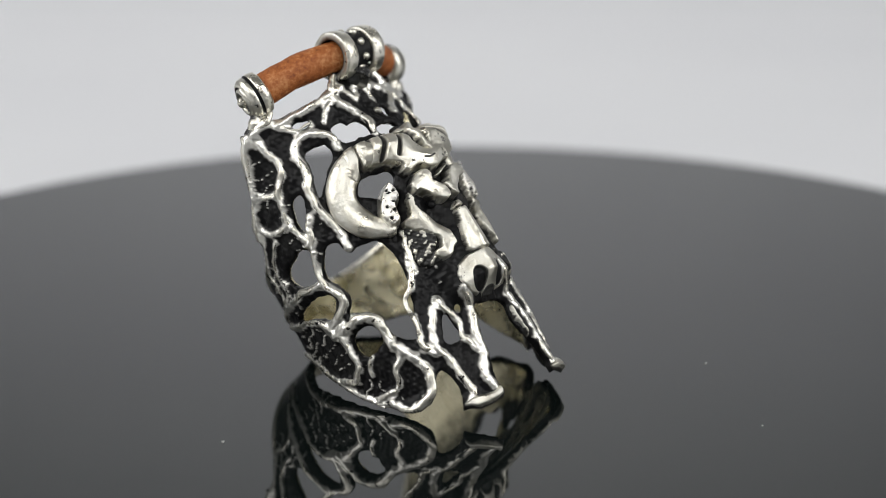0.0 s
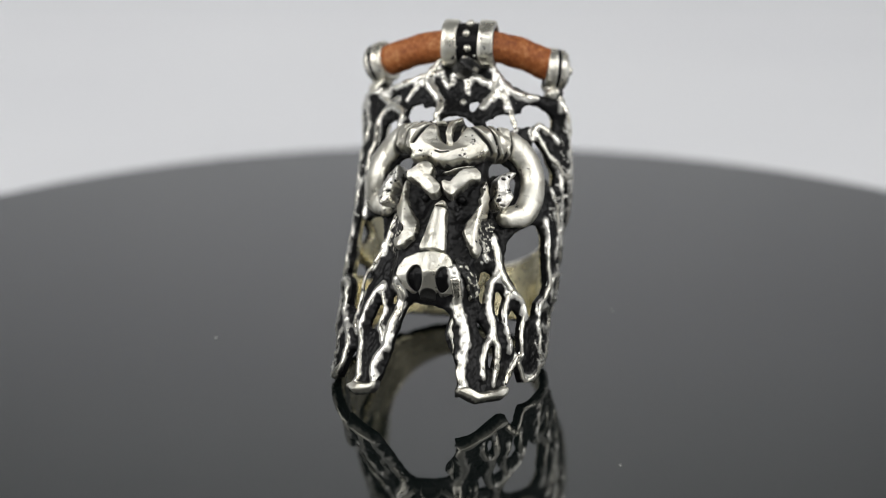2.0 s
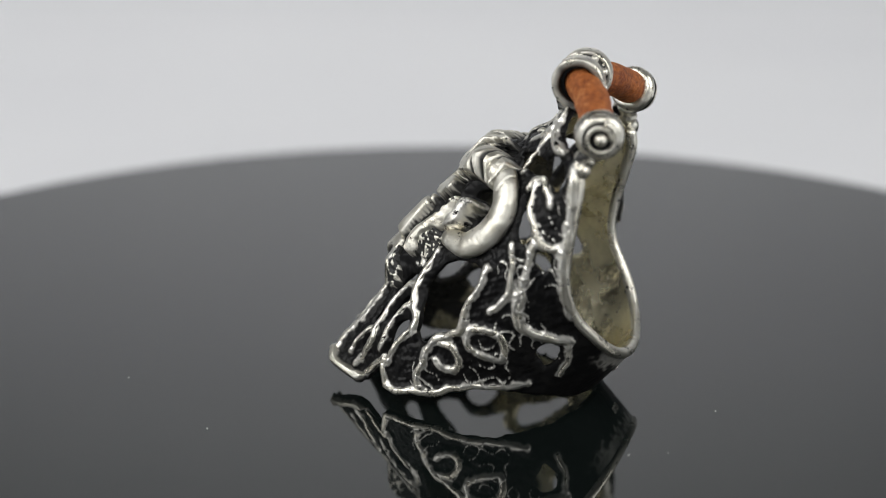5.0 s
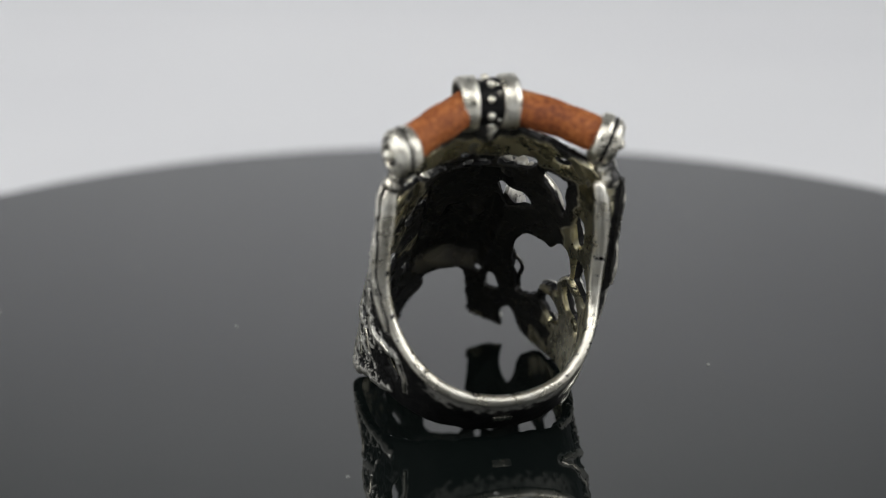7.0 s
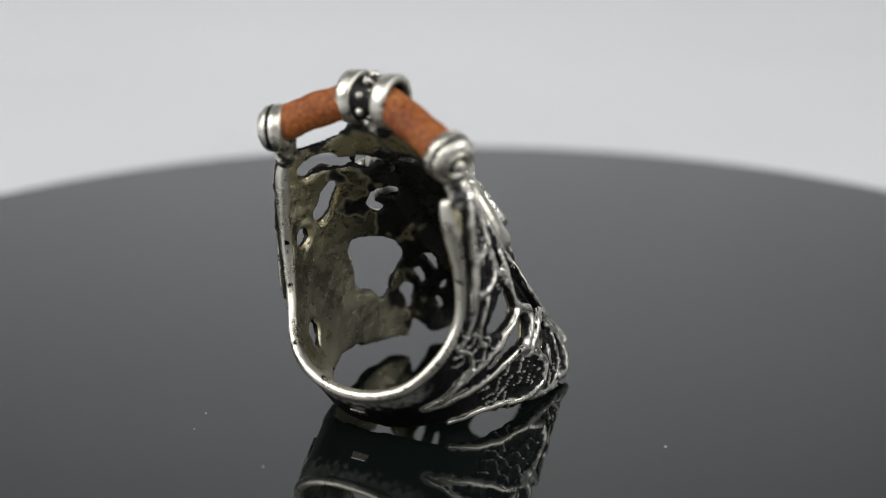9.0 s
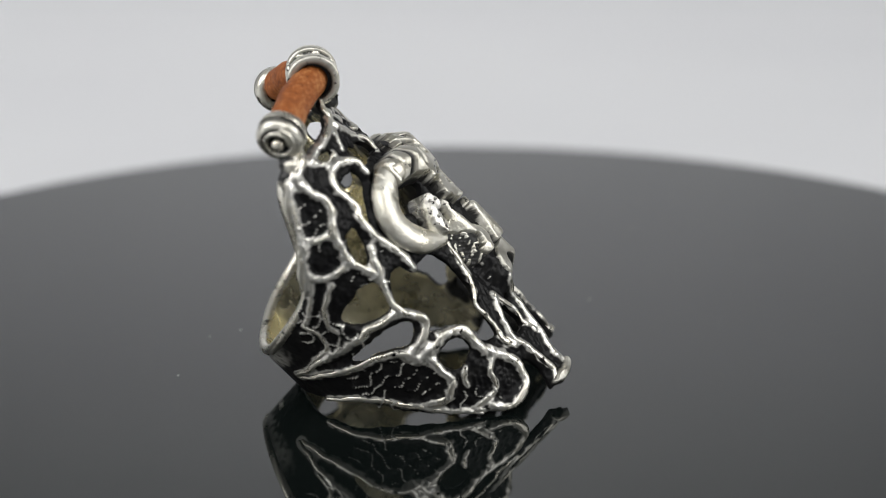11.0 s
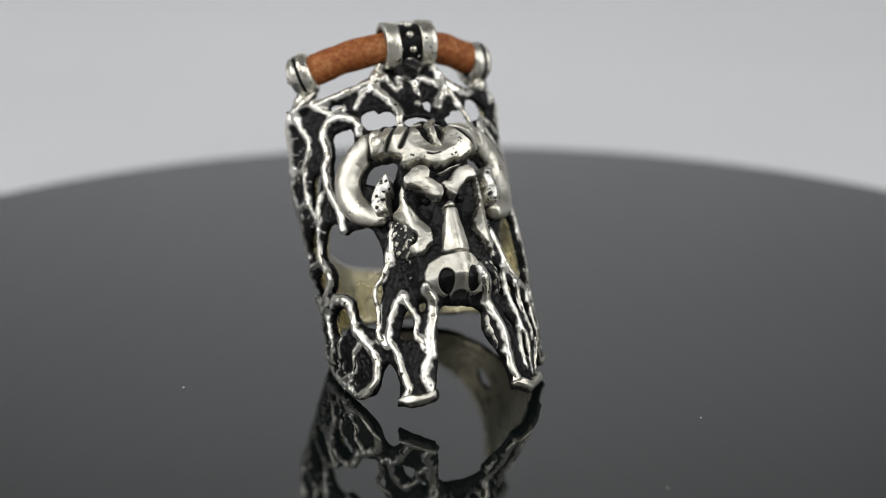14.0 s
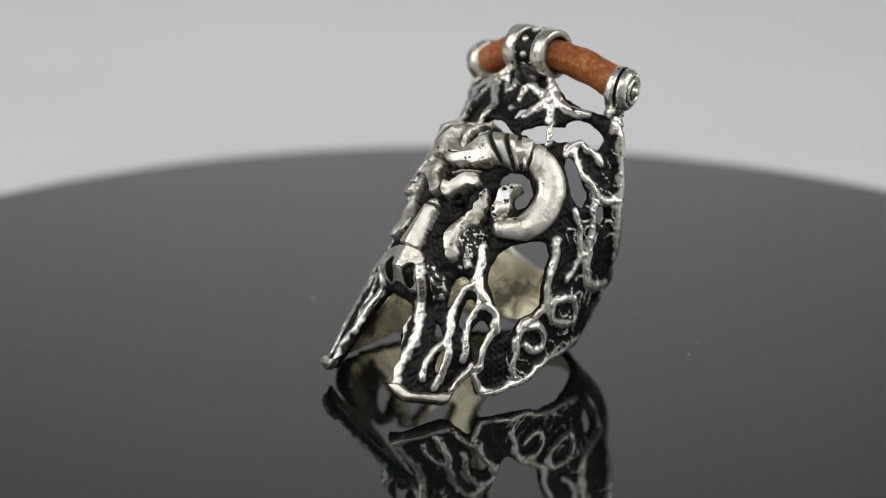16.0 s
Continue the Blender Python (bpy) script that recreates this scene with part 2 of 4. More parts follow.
def line_distance(u, s, p):
    """Distance to an open line of points."""
    d2 = np.full(np.shape(u), 1e9)
    for (ax, ay), (bx, by) in zip(p[:-1], p[1:]):
        ex, ey = bx - ax, by - ay
        k = np.clip(((u - ax) * ex + (s - ay) * ey) / (ex * ex + ey * ey + 1e-12), 0, 1)
        d2 = np.minimum(d2, (u - ax - k * ex) ** 2 + (s - ay - k * ey) ** 2)
    return np.sqrt(d2)


def ripple(u, s, k, seed):
    """Cheap smooth unevenness out of a few crossed waves."""
    rnd = random.Random(seed)
    out = np.zeros_like(u)
    for _ in range(9):
        a, f, p = rnd.uniform(0, 6.283), k * rnd.uniform(0.6, 1.7), rnd.uniform(0, 6.283)
        out = out + np.sin((u * math.cos(a) + s * math.sin(a)) * f + p)
    return out / 9


def soot_on(ob, values):
    """Says, corner by corner, where old oxide still sits in the creases."""
    ob.data.attributes.new("oxide_shade", "FLOAT", "POINT").data.foreach_set("value", np.asarray(values, float))
    return ob


def radius_of(v):
    """Distance of points from the tube's axis, in millimetres."""
    q = np.asarray(v) * 1000 - ORIGIN
    q = q - np.outer(q @ AXIS, AXIS)
    return np.linalg.norm(q, axis=1)


ring = tagged(new("ring"), "oxidised silver openwork ring with a horned mask and leather cord", "ring")

HOLES = []
VEINS = []


def hole(*points):
    HOLES.append(loop_of(points))


BACK = [(-180, -3.3), (-165, -3.4), (-150, -3.8), (-132, -4.9), (-118, -5.7), (-106, -6.7), (-97.6, -8.5), (-89.5, -10.9), (-82, -13.9), (-77, -15.3), (-72, -16.4),
        (-64, -16.6), (-55, -16.2), (-42, -16.2), (-30, -16.3), (-18, -17.0), (-9, -18.6), (0, -19.2), (10, -18.6), (20, -17.4),
        (32, -16.0), (43, -15.8), (55, -16.2), (63, -16.2), (68, -15.0), (76, -13.0), (85, -10.5), (93, -8.4), (101, -6.8),
        (115, -5.1), (132, -4.5), (150, -3.8), (165, -3.4), (180, -3.3)]
FRONT = [(-180, 2.3), (-150, 3.0), (-130, 5.0), (-115, 8.0), (-102, 10.4), (-91, 12.4), (-81, 14.1), (-71, 15.4), (-60, 15.9), (-52, 16.8),
         (-46, 17.9), (-36, 18.25), (-26, 18.25), (0, 18.6), (26, 18.2), (40, 17.8), (52, 17.0), (60, 15.4), (70, 14.5), (80, 12.9),
         (90, 11.0), (100, 8.2), (114, 6.0), (139, 3.6), (160, 2.6), (180, 2.3)]

hole((-7.1, -10.6), (-5.4, -11.3), (3.9, -11.4), (10, -10.8), (14.6, -10.4), (3.5, -10))
hole((7.5, -13.2), (13, -13.5), (12, -12.4), (8.7, -12.1))
hole((18.5, -11.1), (23.4, -11.7), (26.7, -11), (20.3, -10.6))
hole((30.2, -12.3), (36, -13.1), (44, -13.3), (51.7, -12.9), (45.8, -12), (34.4, -11.3))
hole((-25.8, -11.3), (-22.2, -12.4), (-15.9, -12.8), (-11.7, -12.2), (-10.7, -11.2), (-13, -10.7))
hole((-9, 9.35), (1.3, 9.4), (10, 9.75), (13, 10.6), (11.6, 12), (14.3, 13.2), (18.7, 14.6), (22, 16.6), (22.4, 18.1), (22.1, 22.1), (-24, 21.7), (-22.5, 17.8), (-18.4, 15), (-15.6, 12.7), (-12.8, 10.5))
hole((-21.6, 8.7), (-19.3, 8.5), (-17.9, 8.9), (-18.8, 9.35), (-21, 9.3))
hole((-50, -15), (-45.4, -15.1), (-39.9, -14.7), (-41.9, -14.1), (-47.4, -14.3))
hole((-32.1, -11.9), (-29.8, -13), (-23.3, -13.2), (-20.5, -11.9), (-20.8, -10.9), (-27.7, -10.9))
hole((-52.1, -11.6), (-47.7, -12), (-39.4, -11.8), (-38.2, -10.2), (-47, -8.9), (-54.8, -7.2), (-56.1, -8), (-52.4, -10.2))
hole((-69.6, -8.4), (-63.8, -8.5), (-64.1, -7.3), (-66, -6.2), (-70.9, -5.2), (-73.8, -5.5), (-73.2, -7))
hole((-71, -2), (-66.3, -2.8), (-59.2, -2.4), (-55.9, -0.9), (-49.4, -1.2), (-38.3, -0.4), (-35.7, 1.8), (-36.3, 4.4), (-39.6, 6), (-43.1, 8.2), (-46, 9.7), (-54.2, 9), (-58.4, 7.9), (-59.1, 5.8), (-67.1, 4.6), (-73.7, 4), (-69.2, 3.2), (-69.8, 1.6), (-75, -0.1))
hole((-78.8, 6.3), (-72.3, 5.9), (-65, 6.4), (-62.7, 7.8), (-67.8, 8.6), (-75.6, 8.7), (-80.1, 7.8))
hole((-48.4, 13.6), (-43.9, 13.7), (-41.3, 15.6), (-44.5, 17.8), (-53.8, 19.2), (-65.8, 17.7), (-64.1, 16.3), (-55.6, 15.4))
hole((40.5, -13.2), (40.5, -13.9), (47.4, -14.8), (58.3, -14.5), (62.5, -13.6), (60.8, -12.6), (51.7, -12.6), (44.8, -12.5))
hole((49.4, -9.9), (50.6, -10.7), (56.5, -10.3), (63, -9.1), (69.1, -8.2), (69.1, -6.9), (63.8, -6.9), (56.2, -8.2))
hole((78.1, -6.9), (77.5, -7.8), (81.7, -8.3), (86.3, -7.7), (86.6, -6.8), (81.5, -6.5))
hole((41.2, 1.2), (46.6, -0.2), (58.7, -1.8), (64.6, -1.4), (68, 0.2), (71.4, 2.3), (75.7, 3.9), (69.4, 6), (68, 7.6), (62.2, 7.8), (53.4, 6.2), (46.7, 5.1), (41, 3.8), (41, 2.3))
hole((22.2, -10.9), (24.4, -12.1), (32.1, -12.6), (37.5, -11.6), (32.3, -10.5), (25.8, -10.3))
hole((48, 9.7), (48.2, 8.5), (51.5, 8), (56.3, 8.5), (55.8, 9.6), (58.3, 11.6), (57, 12.1))
hole((55.8, 15.7), (57, 14.5), (59.3, 13.3), (65.2, 14), (71.8, 15.2), (75.8, 17.3), (63.6, 18.8))
hole((-100.3, -3.1), (-90.9, -3.7), (-81.5, -4), (-75.3, -3.3), (-77, -1.4), (-80.2, -0.4), (-91.4, -0.8), (-100, -1.9))
hole((-113.5, 1), (-99, 0.7), (-84.3, 0.9), (-76.7, 1.7), (-79.1, 3), (-86.9, 3.4), (-98.7, 2.2), (-111.3, 1.8))
hole((113.4, -0), (114.1, -1.2), (122, -1.5), (126, -0.4), (125.1, 1), (118.8, 0.7))
hole((22.6, -5.5), (26.2, -6.6), (32.8, -6.9), (39.2, -6.2), (42.4, -5.3), (41.4, -4), (37.7, -3.4), (34.5, -4.2), (34.9, -5.5), (27, -5.3), (24, -4.8))
hole((-37, -5.5), (-33.1, -6.6), (-25.4, -6.9), (-18.4, -6.3), (-16.7, -5.3), (-19.4, -4.4), (-24.4, -4), (-32, -4.8))
hole((26.2, 6.3), (27.8, 5.3), (31.6, 5), (34, 5.4), (31.2, 6.3), (31, 7.4), (30.2, 8.6), (27.2, 7.6))
hole((37.6, 7.9), (37.8, 6.9), (40.6, 6.7), (42.9, 7.3), (42, 8.4), (42.8, 9.7), (39.2, 9.3))
hole((28, 10.5), (30.3, 10.4), (35.2, 11.4), (33.6, 11.8), (30, 11.3))
hole((38.4, 12.5), (40, 12.5), (42.4, 13.4), (42.4, 14.6), (39.8, 14.5), (38.2, 13.4))
hole((-28.4, 8.9), (-26.2, 9.1), (-25.4, 10), (-26, 11.3), (-28.6, 11.8), (-34.8, 11.6), (-34.4, 10.6), (-31.3, 9.5))


def make_shell():
    step = 0.125
    nu = int(2 * math.pi * RT / step)
    th1 = np.linspace(-180, 180, nu, endpoint=False)
    s1 = np.arange(-20.5, 20.0, step)
    ns = len(s1)
    th, s = np.meshgrid(th1, s1, indexing="ij")
    u = th * RT * math.pi / 180
    wob = 0.16 * ripple(u, s, 2.2, 3) + 0.10 * ripple(u, s, 5.0, 5)
    back = np.interp(th, *zip(*BACK))
    front = np.interp(th, *zip(*FRONT))
    d = np.minimum((s - back) * 0.8, (front - s) * 0.9)
    for lp in HOLES:
        (x0, y0), (x1, y1) = lp.min(0) - 1.5, lp.max(0) + 1.5
        m = (u > x0) & (u < x1) & (s > y0) & (s < y1)
        d[m] = np.minimum(d[m], -inside_distance(u[m], s[m], lp))
    d = d + wob
    gu = (np.roll(d, -1, 0) - np.roll(d, 1, 0)) / (2 * step)
    gs = np.gradient(d, step, axis=1)
    g2 = np.maximum(gu * gu + gs * gs, 0.2)
    near = np.abs(d) < step * 0.75
    u2 = np.where(near, u - d * gu / g2, u)
    s2 = np.where(near, s - d * gs / g2, s)
    keep_v = (d > 0) | near
    keep = keep_v & np.roll(keep_v, -1, 0)
    keep = keep[:, :-1] & keep[:, 1:] & (np.maximum.reduce([d[:, :-1], d[:, 1:], np.roll(d, -1, 0)[:, :-1], np.roll(d, -1, 0)[:, 1:]]) > 0)
    th2 = np.degrees(u2 / RT)
    h = swell(th2, s2)
    edge = np.clip(d / 0.45, 0, 1)
    low = np.abs(th2) > 125
    relief = 0.15 * ripple(u2, s2, 4.0, 11) + 0.12 * ripple(u2, s2, 8.0, 12) + 0.03 * ripple(u2, s2, 15.0, 13)
    crumb = np.exp(-((np.abs(th2 - 1.5) - 24.5) / 4.5) ** 2 - ((s2 - 3.0) / 2.2) ** 2)
    relief = relief + crumb * (0.45 * ripple(u2, s2, 5.5, 14) + 0.3 * ripple(u2, s2, 10.0, 15))
    side = soft_step((np.abs(th2) - 62) / 8) * soft_step((132 - np.abs(th2)) / 10) * soft_step((ripple(u2, s2, 0.8, 94) + 0.1) / 0.15)
    net = np.clip(1 - np.abs(ripple(u2, s2, 2.1, 91)) / 0.07, 0, 1) * side
    relief = relief + 0.3 * soft_step(net)
    ridge, high, webs = np.zeros_like(u2), np.zeros_like(u2), np.zeros_like(u2)
    for p, r in VEINS:
        (x0, y0), (x1, y1) = p.min(0) - 3.2 * r, p.max(0) + 3.2 * r
        m = np.nonzero((u2 > x0) & (u2 < x1) & (s2 > y0) & (s2 < y1))
        if not len(m[0]):
            continue
        x, y = u2[m], s2[m]
        dist = line_distance(x, y, p)
        ridge[m] = np.maximum(ridge[m], 1.15 * r * soft_step(1 - dist / (2.7 * r)))
        hit = np.maximum(0, 1 - dist / (2.6 * r))
        high[m] = np.maximum(high[m], hit)
        webs[m] += hit
    grain = ripple(u2, s2, 5.0, 61) + 0.35 * ripple(u2, s2, 10.0, 62)
    high = np.minimum(1, high + 0.85 * (webs - high))
    polish_glint = np.clip((high - 0.50 + 0.32 * grain) / 0.22, 0, 1)
    polish_glint = np.maximum(polish_glint, np.clip((net - 0.5 + 0.45 * grain) / 0.2, 0, 1))
    # bright flecks on relief tops: silver crumbs, and glints painted in
    polish_glint = np.maximum(polish_glint, np.clip((relief - 0.2 + 0.18 * crumb + 0.1 * grain) / 0.05, 0, 1) * 0.85)
    # band underside kept dark: colour stands in for the dark disc it mirrors
    polish_glint = np.maximum(polish_glint, soft_step((np.abs(th2) - 138 - 9 * grain) / 14) * np.clip(0.55 + 0.5 * grain, 0, 1) * soft_step((-1.4 - s2 + grain) / 1.0))
    relief = relief * (1 - 0.5 * soft_step(high * 2)) + ridge
    ro = 10.15 + h + relief * (1 - 0.8 * low) - 0.25 * (1 - edge) ** 2
    ri = 9.5 + 0.85 * h + 0.05 * ripple(u2, s2, 3.0, 21) + 0.12 * (1 - edge) ** 2
    ri = ri - 0.65 * np.maximum(flare(th2, s2), 0) * (1 - (1 - edge) ** 2)
    band = soft_step((np.abs(th2) - 120) / 45)
    ro, ri = ro + 0.1 * band, ri - 0.25 * band
    outer = on_tube(th2, s2, ro).reshape(-1, 3)
    inner = on_tube(th2, s2, ri).reshape(-1, 3)
    idx = -np.ones(nu * ns, int)
    i, j = np.nonzero(keep)
    a, b = i * ns + j, ((i + 1) % nu) * ns + j
    quads = np.stack([a, b, b + 1, a + 1], 1)
    used = np.unique(quads)
    idx[used] = np.arange(len(used))
    q = idx[quads]
    # rim walls along edges that belong to one cell alone
    edges = np.concatenate([q[:, [0, 1]], q[:, [1, 2]], q[:, [2, 3]], q[:, [3, 0]]])
    key = np.sort(edges, 1)
    _, first, count = np.unique(key[:, 0] * 10 ** 7 + key[:, 1], return_index=True, return_counts=True)
    rim = edges[first[count == 1]]
    n = len(used)
    tf, sf = th2.ravel()[used], s2.ravel()[used]
    shell = mesh_object("shell", outer[used], q, [CAST], ring, "blackened pitted silver, bright on its high ground")
    shell.data.attributes.new("polish_glint", "FLOAT", "POINT").data.foreach_set("value", polish_glint.ravel()[used])
    blot = ripple(tf / 5.3, sf, 0.9, 31) + 0.6 * ripple(tf / 5.3, sf, 2.6, 32)
    # oxide under the mask, and shade on the flanks painted into the same black
    oxide_shade = soft_step((60 + 16 * soft_step((sf - 5) / 4) - np.abs(tf + 9) + 24 * blot) / 12) * soft_step((22 - sf + 6 * blot) / 3.0)
    patch = soft_step((ripple(tf / 5.3, sf, 1.7, 33) + 0.5 * ripple(tf / 5.3, sf, 4.0, 34) + 0.24) / 0.14)
    oxide_shade = oxide_shade * np.minimum(1, soft_step((sf + 13.2 + 1.3 * blot) / 0.6) + soft_step((-15.7 - sf + 1.3 * blot) / 0.6) + 0.9 * patch * soft_step((blot - 0.2) / 0.1))
    oxide_shade = np.maximum(oxide_shade, 0.7 * soft_step((blot - 0.62) / 0.2))
    lining = mesh_object("lining", inner[used], q[:, ::-1], [LINING], ring, "bare satin silver inside, blackened under the mask, with painted shade")
    lining.data.attributes.new("oxide_shade", "FLOAT", "POINT").data.foreach_set("value", oxide_shade)
    vv = np.vstack([outer[used], inner[used]])
    rf = np.stack([rim[:, 1], rim[:, 0], rim[:, 0] + n, rim[:, 1] + n], 1)
    uu, inv = np.unique(rf, return_inverse=True)
    mesh_object("rim", vv[uu], inv.reshape(-1, 4), [OXIDE], ring, "thin edges of the openings")


def make_rim():
    th = np.linspace(63, 289, 170)
    s = np.interp(np.where(th > 180, th - 360, th), *zip(*BACK))
    s = np.convolve(np.pad(s, 5, mode="edge"), np.ones(11) / 11, mode="valid") + 0.15
    low = soft_step((np.abs(th - 63) - 25) / 60) * soft_step((np.abs(289 - th) - 20) / 60)
    wide = np.maximum(flare(np.where(th > 180, th - 360, th), s), 0)
    path = on_tube(th, s, 9.85 - 0.33 * wide)
    v, f = tube(path, 0.001 * (0.42 + 0.14 * low + 0.2 * soft_step(1 - np.minimum(th - 63, 289 - th) / 40)), 12)
    body, mid = slice(24, 24 + 12 * len(path)), np.repeat(path, 12, 0)
    unit = (mid * 1000 - ORIGIN) - np.outer((mid * 1000 - ORIGIN) @ AXIS, AXIS)
    unit = unit / np.linalg.norm(unit, axis=1)[:, None]
    v[body] += unit * (np.sum((v[body] - mid) * unit, 1) * 0.7 * np.repeat(wide * soft_step(np.minimum(th - 63, 289 - th) / 14), 12))[:, None]
    mesh_object("band_rim", v, f, [SILVER], ring, "smooth polished rim of the finger band")


make_rim()


def vein(r, *points, lift=0.0):
    """A raised, slightly wavering silver line on the tube."""
    p = smooth_line([(a * RT * math.pi / 180, s) for a, s in points], 7)
    k = random.Random(int(r * 1000) + len(points) * 7 + int(points[0][0]))
    n = len(p)
    q, z = k.uniform(0.35, 0.6), k.uniform(0, 6)
    w = np.array([1.0 + 0.2 * math.sin(i * q * 0.3 + z) + 0.1 * math.sin(i * q * 0.9 + 2 * z) + k.uniform(-0.05, 0.05) for i in range(n)])
    p = p + 0.07 * np.stack([ripple(p[:, 0], p[:, 1], 2.4, 81), ripple(p[:, 0], p[:, 1], 2.4, 82)], 1) * 3
    ends = np.minimum(np.arange(n), np.arange(n)[::-1]) / 6.0
    rad = r * w * (0.55 + 0.45 * np.clip(ends, 0, 1))
    th = np.degrees(p[:, 0] / RT)
    if not lift:
        VEINS.append((p, r))
    path = on_tube(th, p[:, 1], 10.26 + lift + r * 0.22 + swell(th, p[:, 1]))
    v, f = tube(path, rad * 0.00096, 14)
    mid = np.repeat(radius_of(path), 14)
    flat = np.zeros(len(v))
    body = slice(28, 28 + len(mid))
    flat[body] = (radius_of(v[body]) - mid) / np.repeat(rad, 14)
    out = v[body] - np.repeat(path, 14, 0)
    unit = (path * 1000 - ORIGIN) - np.outer((path * 1000 - ORIGIN) @ AXIS, AXIS)
    unit = np.repeat(unit / np.linalg.norm(unit, axis=1)[:, None], 14, 0)
    v[body] -= unit * np.sum(out * unit, 1)[:, None] * 0.3
    v = v + 0.0001 * np.stack([ripple(v[:, 0] * 1000, v[:, 2] * 1000 + v[:, 1] * 700, 6.0, 41 + i) for i in range(3)], 1)
    wear = ripple(v[:, 0] * 1000, v[:, 1] * 1000 + v[:, 2] * 1000, 3.2, 47)
    return soot_on(mesh_object("vein", v, f, [SILVER], ring), 1 - soft_step((flat - 0.12 - 0.9 * wear) / 0.3))


def pillow(name, points, rise, edge=0.8, mat=None, lift=0.0, label="", lump=0.09, seed=1, grow=0.22):
    """A raised, rounded plate with the given outline on the tube."""
    lp = loop_of(points, 5)
    step = 0.06
    x = np.arange(lp[:, 0].min() - 0.8, lp[:, 0].max() + 0.8, step)
    y = np.arange(lp[:, 1].min() - 0.8, lp[:, 1].max() + 0.8, step)
    u, s = np.meshgrid(x, y, indexing="ij")
    d = inside_distance(u, s, lp) + grow + 0.08 * ripple(u, s, 4.5, seed + 70) + 0.025 * ripple(u, s, 10.0, seed + 71)
    gu, gs = np.gradient(d, step, step)
    g2 = np.maximum(gu * gu + gs * gs, 0.3)
    near = np.abs(d) < step * 0.8
    u, s = np.where(near, u - d * gu / g2, u), np.where(near, s - d * gs / g2, s)
    keep_v = (d > 0) | near
    keep = keep_v[:-1, :-1] & keep_v[1:, :-1] & keep_v[:-1, 1:] & keep_v[1:, 1:]
    keep &= np.maximum.reduce([d[:-1, :-1], d[1:, :-1], d[:-1, 1:], d[1:, 1:]]) > 0
    th = np.degrees(u / RT)
    q = np.clip(np.where(near, 0, d) / edge, 0, 1)
    r = rise * (0.6 * soft_step(np.where(near, 0, d) / 0.42) + 0.4 * np.sin(q * math.pi / 2)) + lump * ripple(u, s, 2.6, seed) * q
    for _ in range(2):
        w = np.pad(r, 1, mode="edge")
        r = (w[1:-1, 1:-1] * 2 + w[:-2, 1:-1] + w[2:, 1:-1] + w[1:-1, :-2] + w[1:-1, 2:]) / 6
    r = r + 10.1 + lift + swell(th, s)
    crease = 1 - soft_step((d - 0.13 - 0.2 * ripple(u, s, 3.0, seed + 9) - 0.05 * ripple(u, s, 9.0, seed + 10)) / 0.1)
    pts = on_tube(th, s, r).reshape(-1, 3)
    i, j = np.nonzero(keep)
    n = u.shape[1]
    quads = np.stack([i * n + j, (i + 1) * n + j, (i + 1) * n + j + 1, i * n + j + 1], 1)
    uu, inv = np.unique(quads, return_inverse=True)
    return soot_on(mesh_object(name, pts[uu], inv.reshape(-1, 4), [mat or SILVER_FACE], ring, label), crease.ravel()[uu])


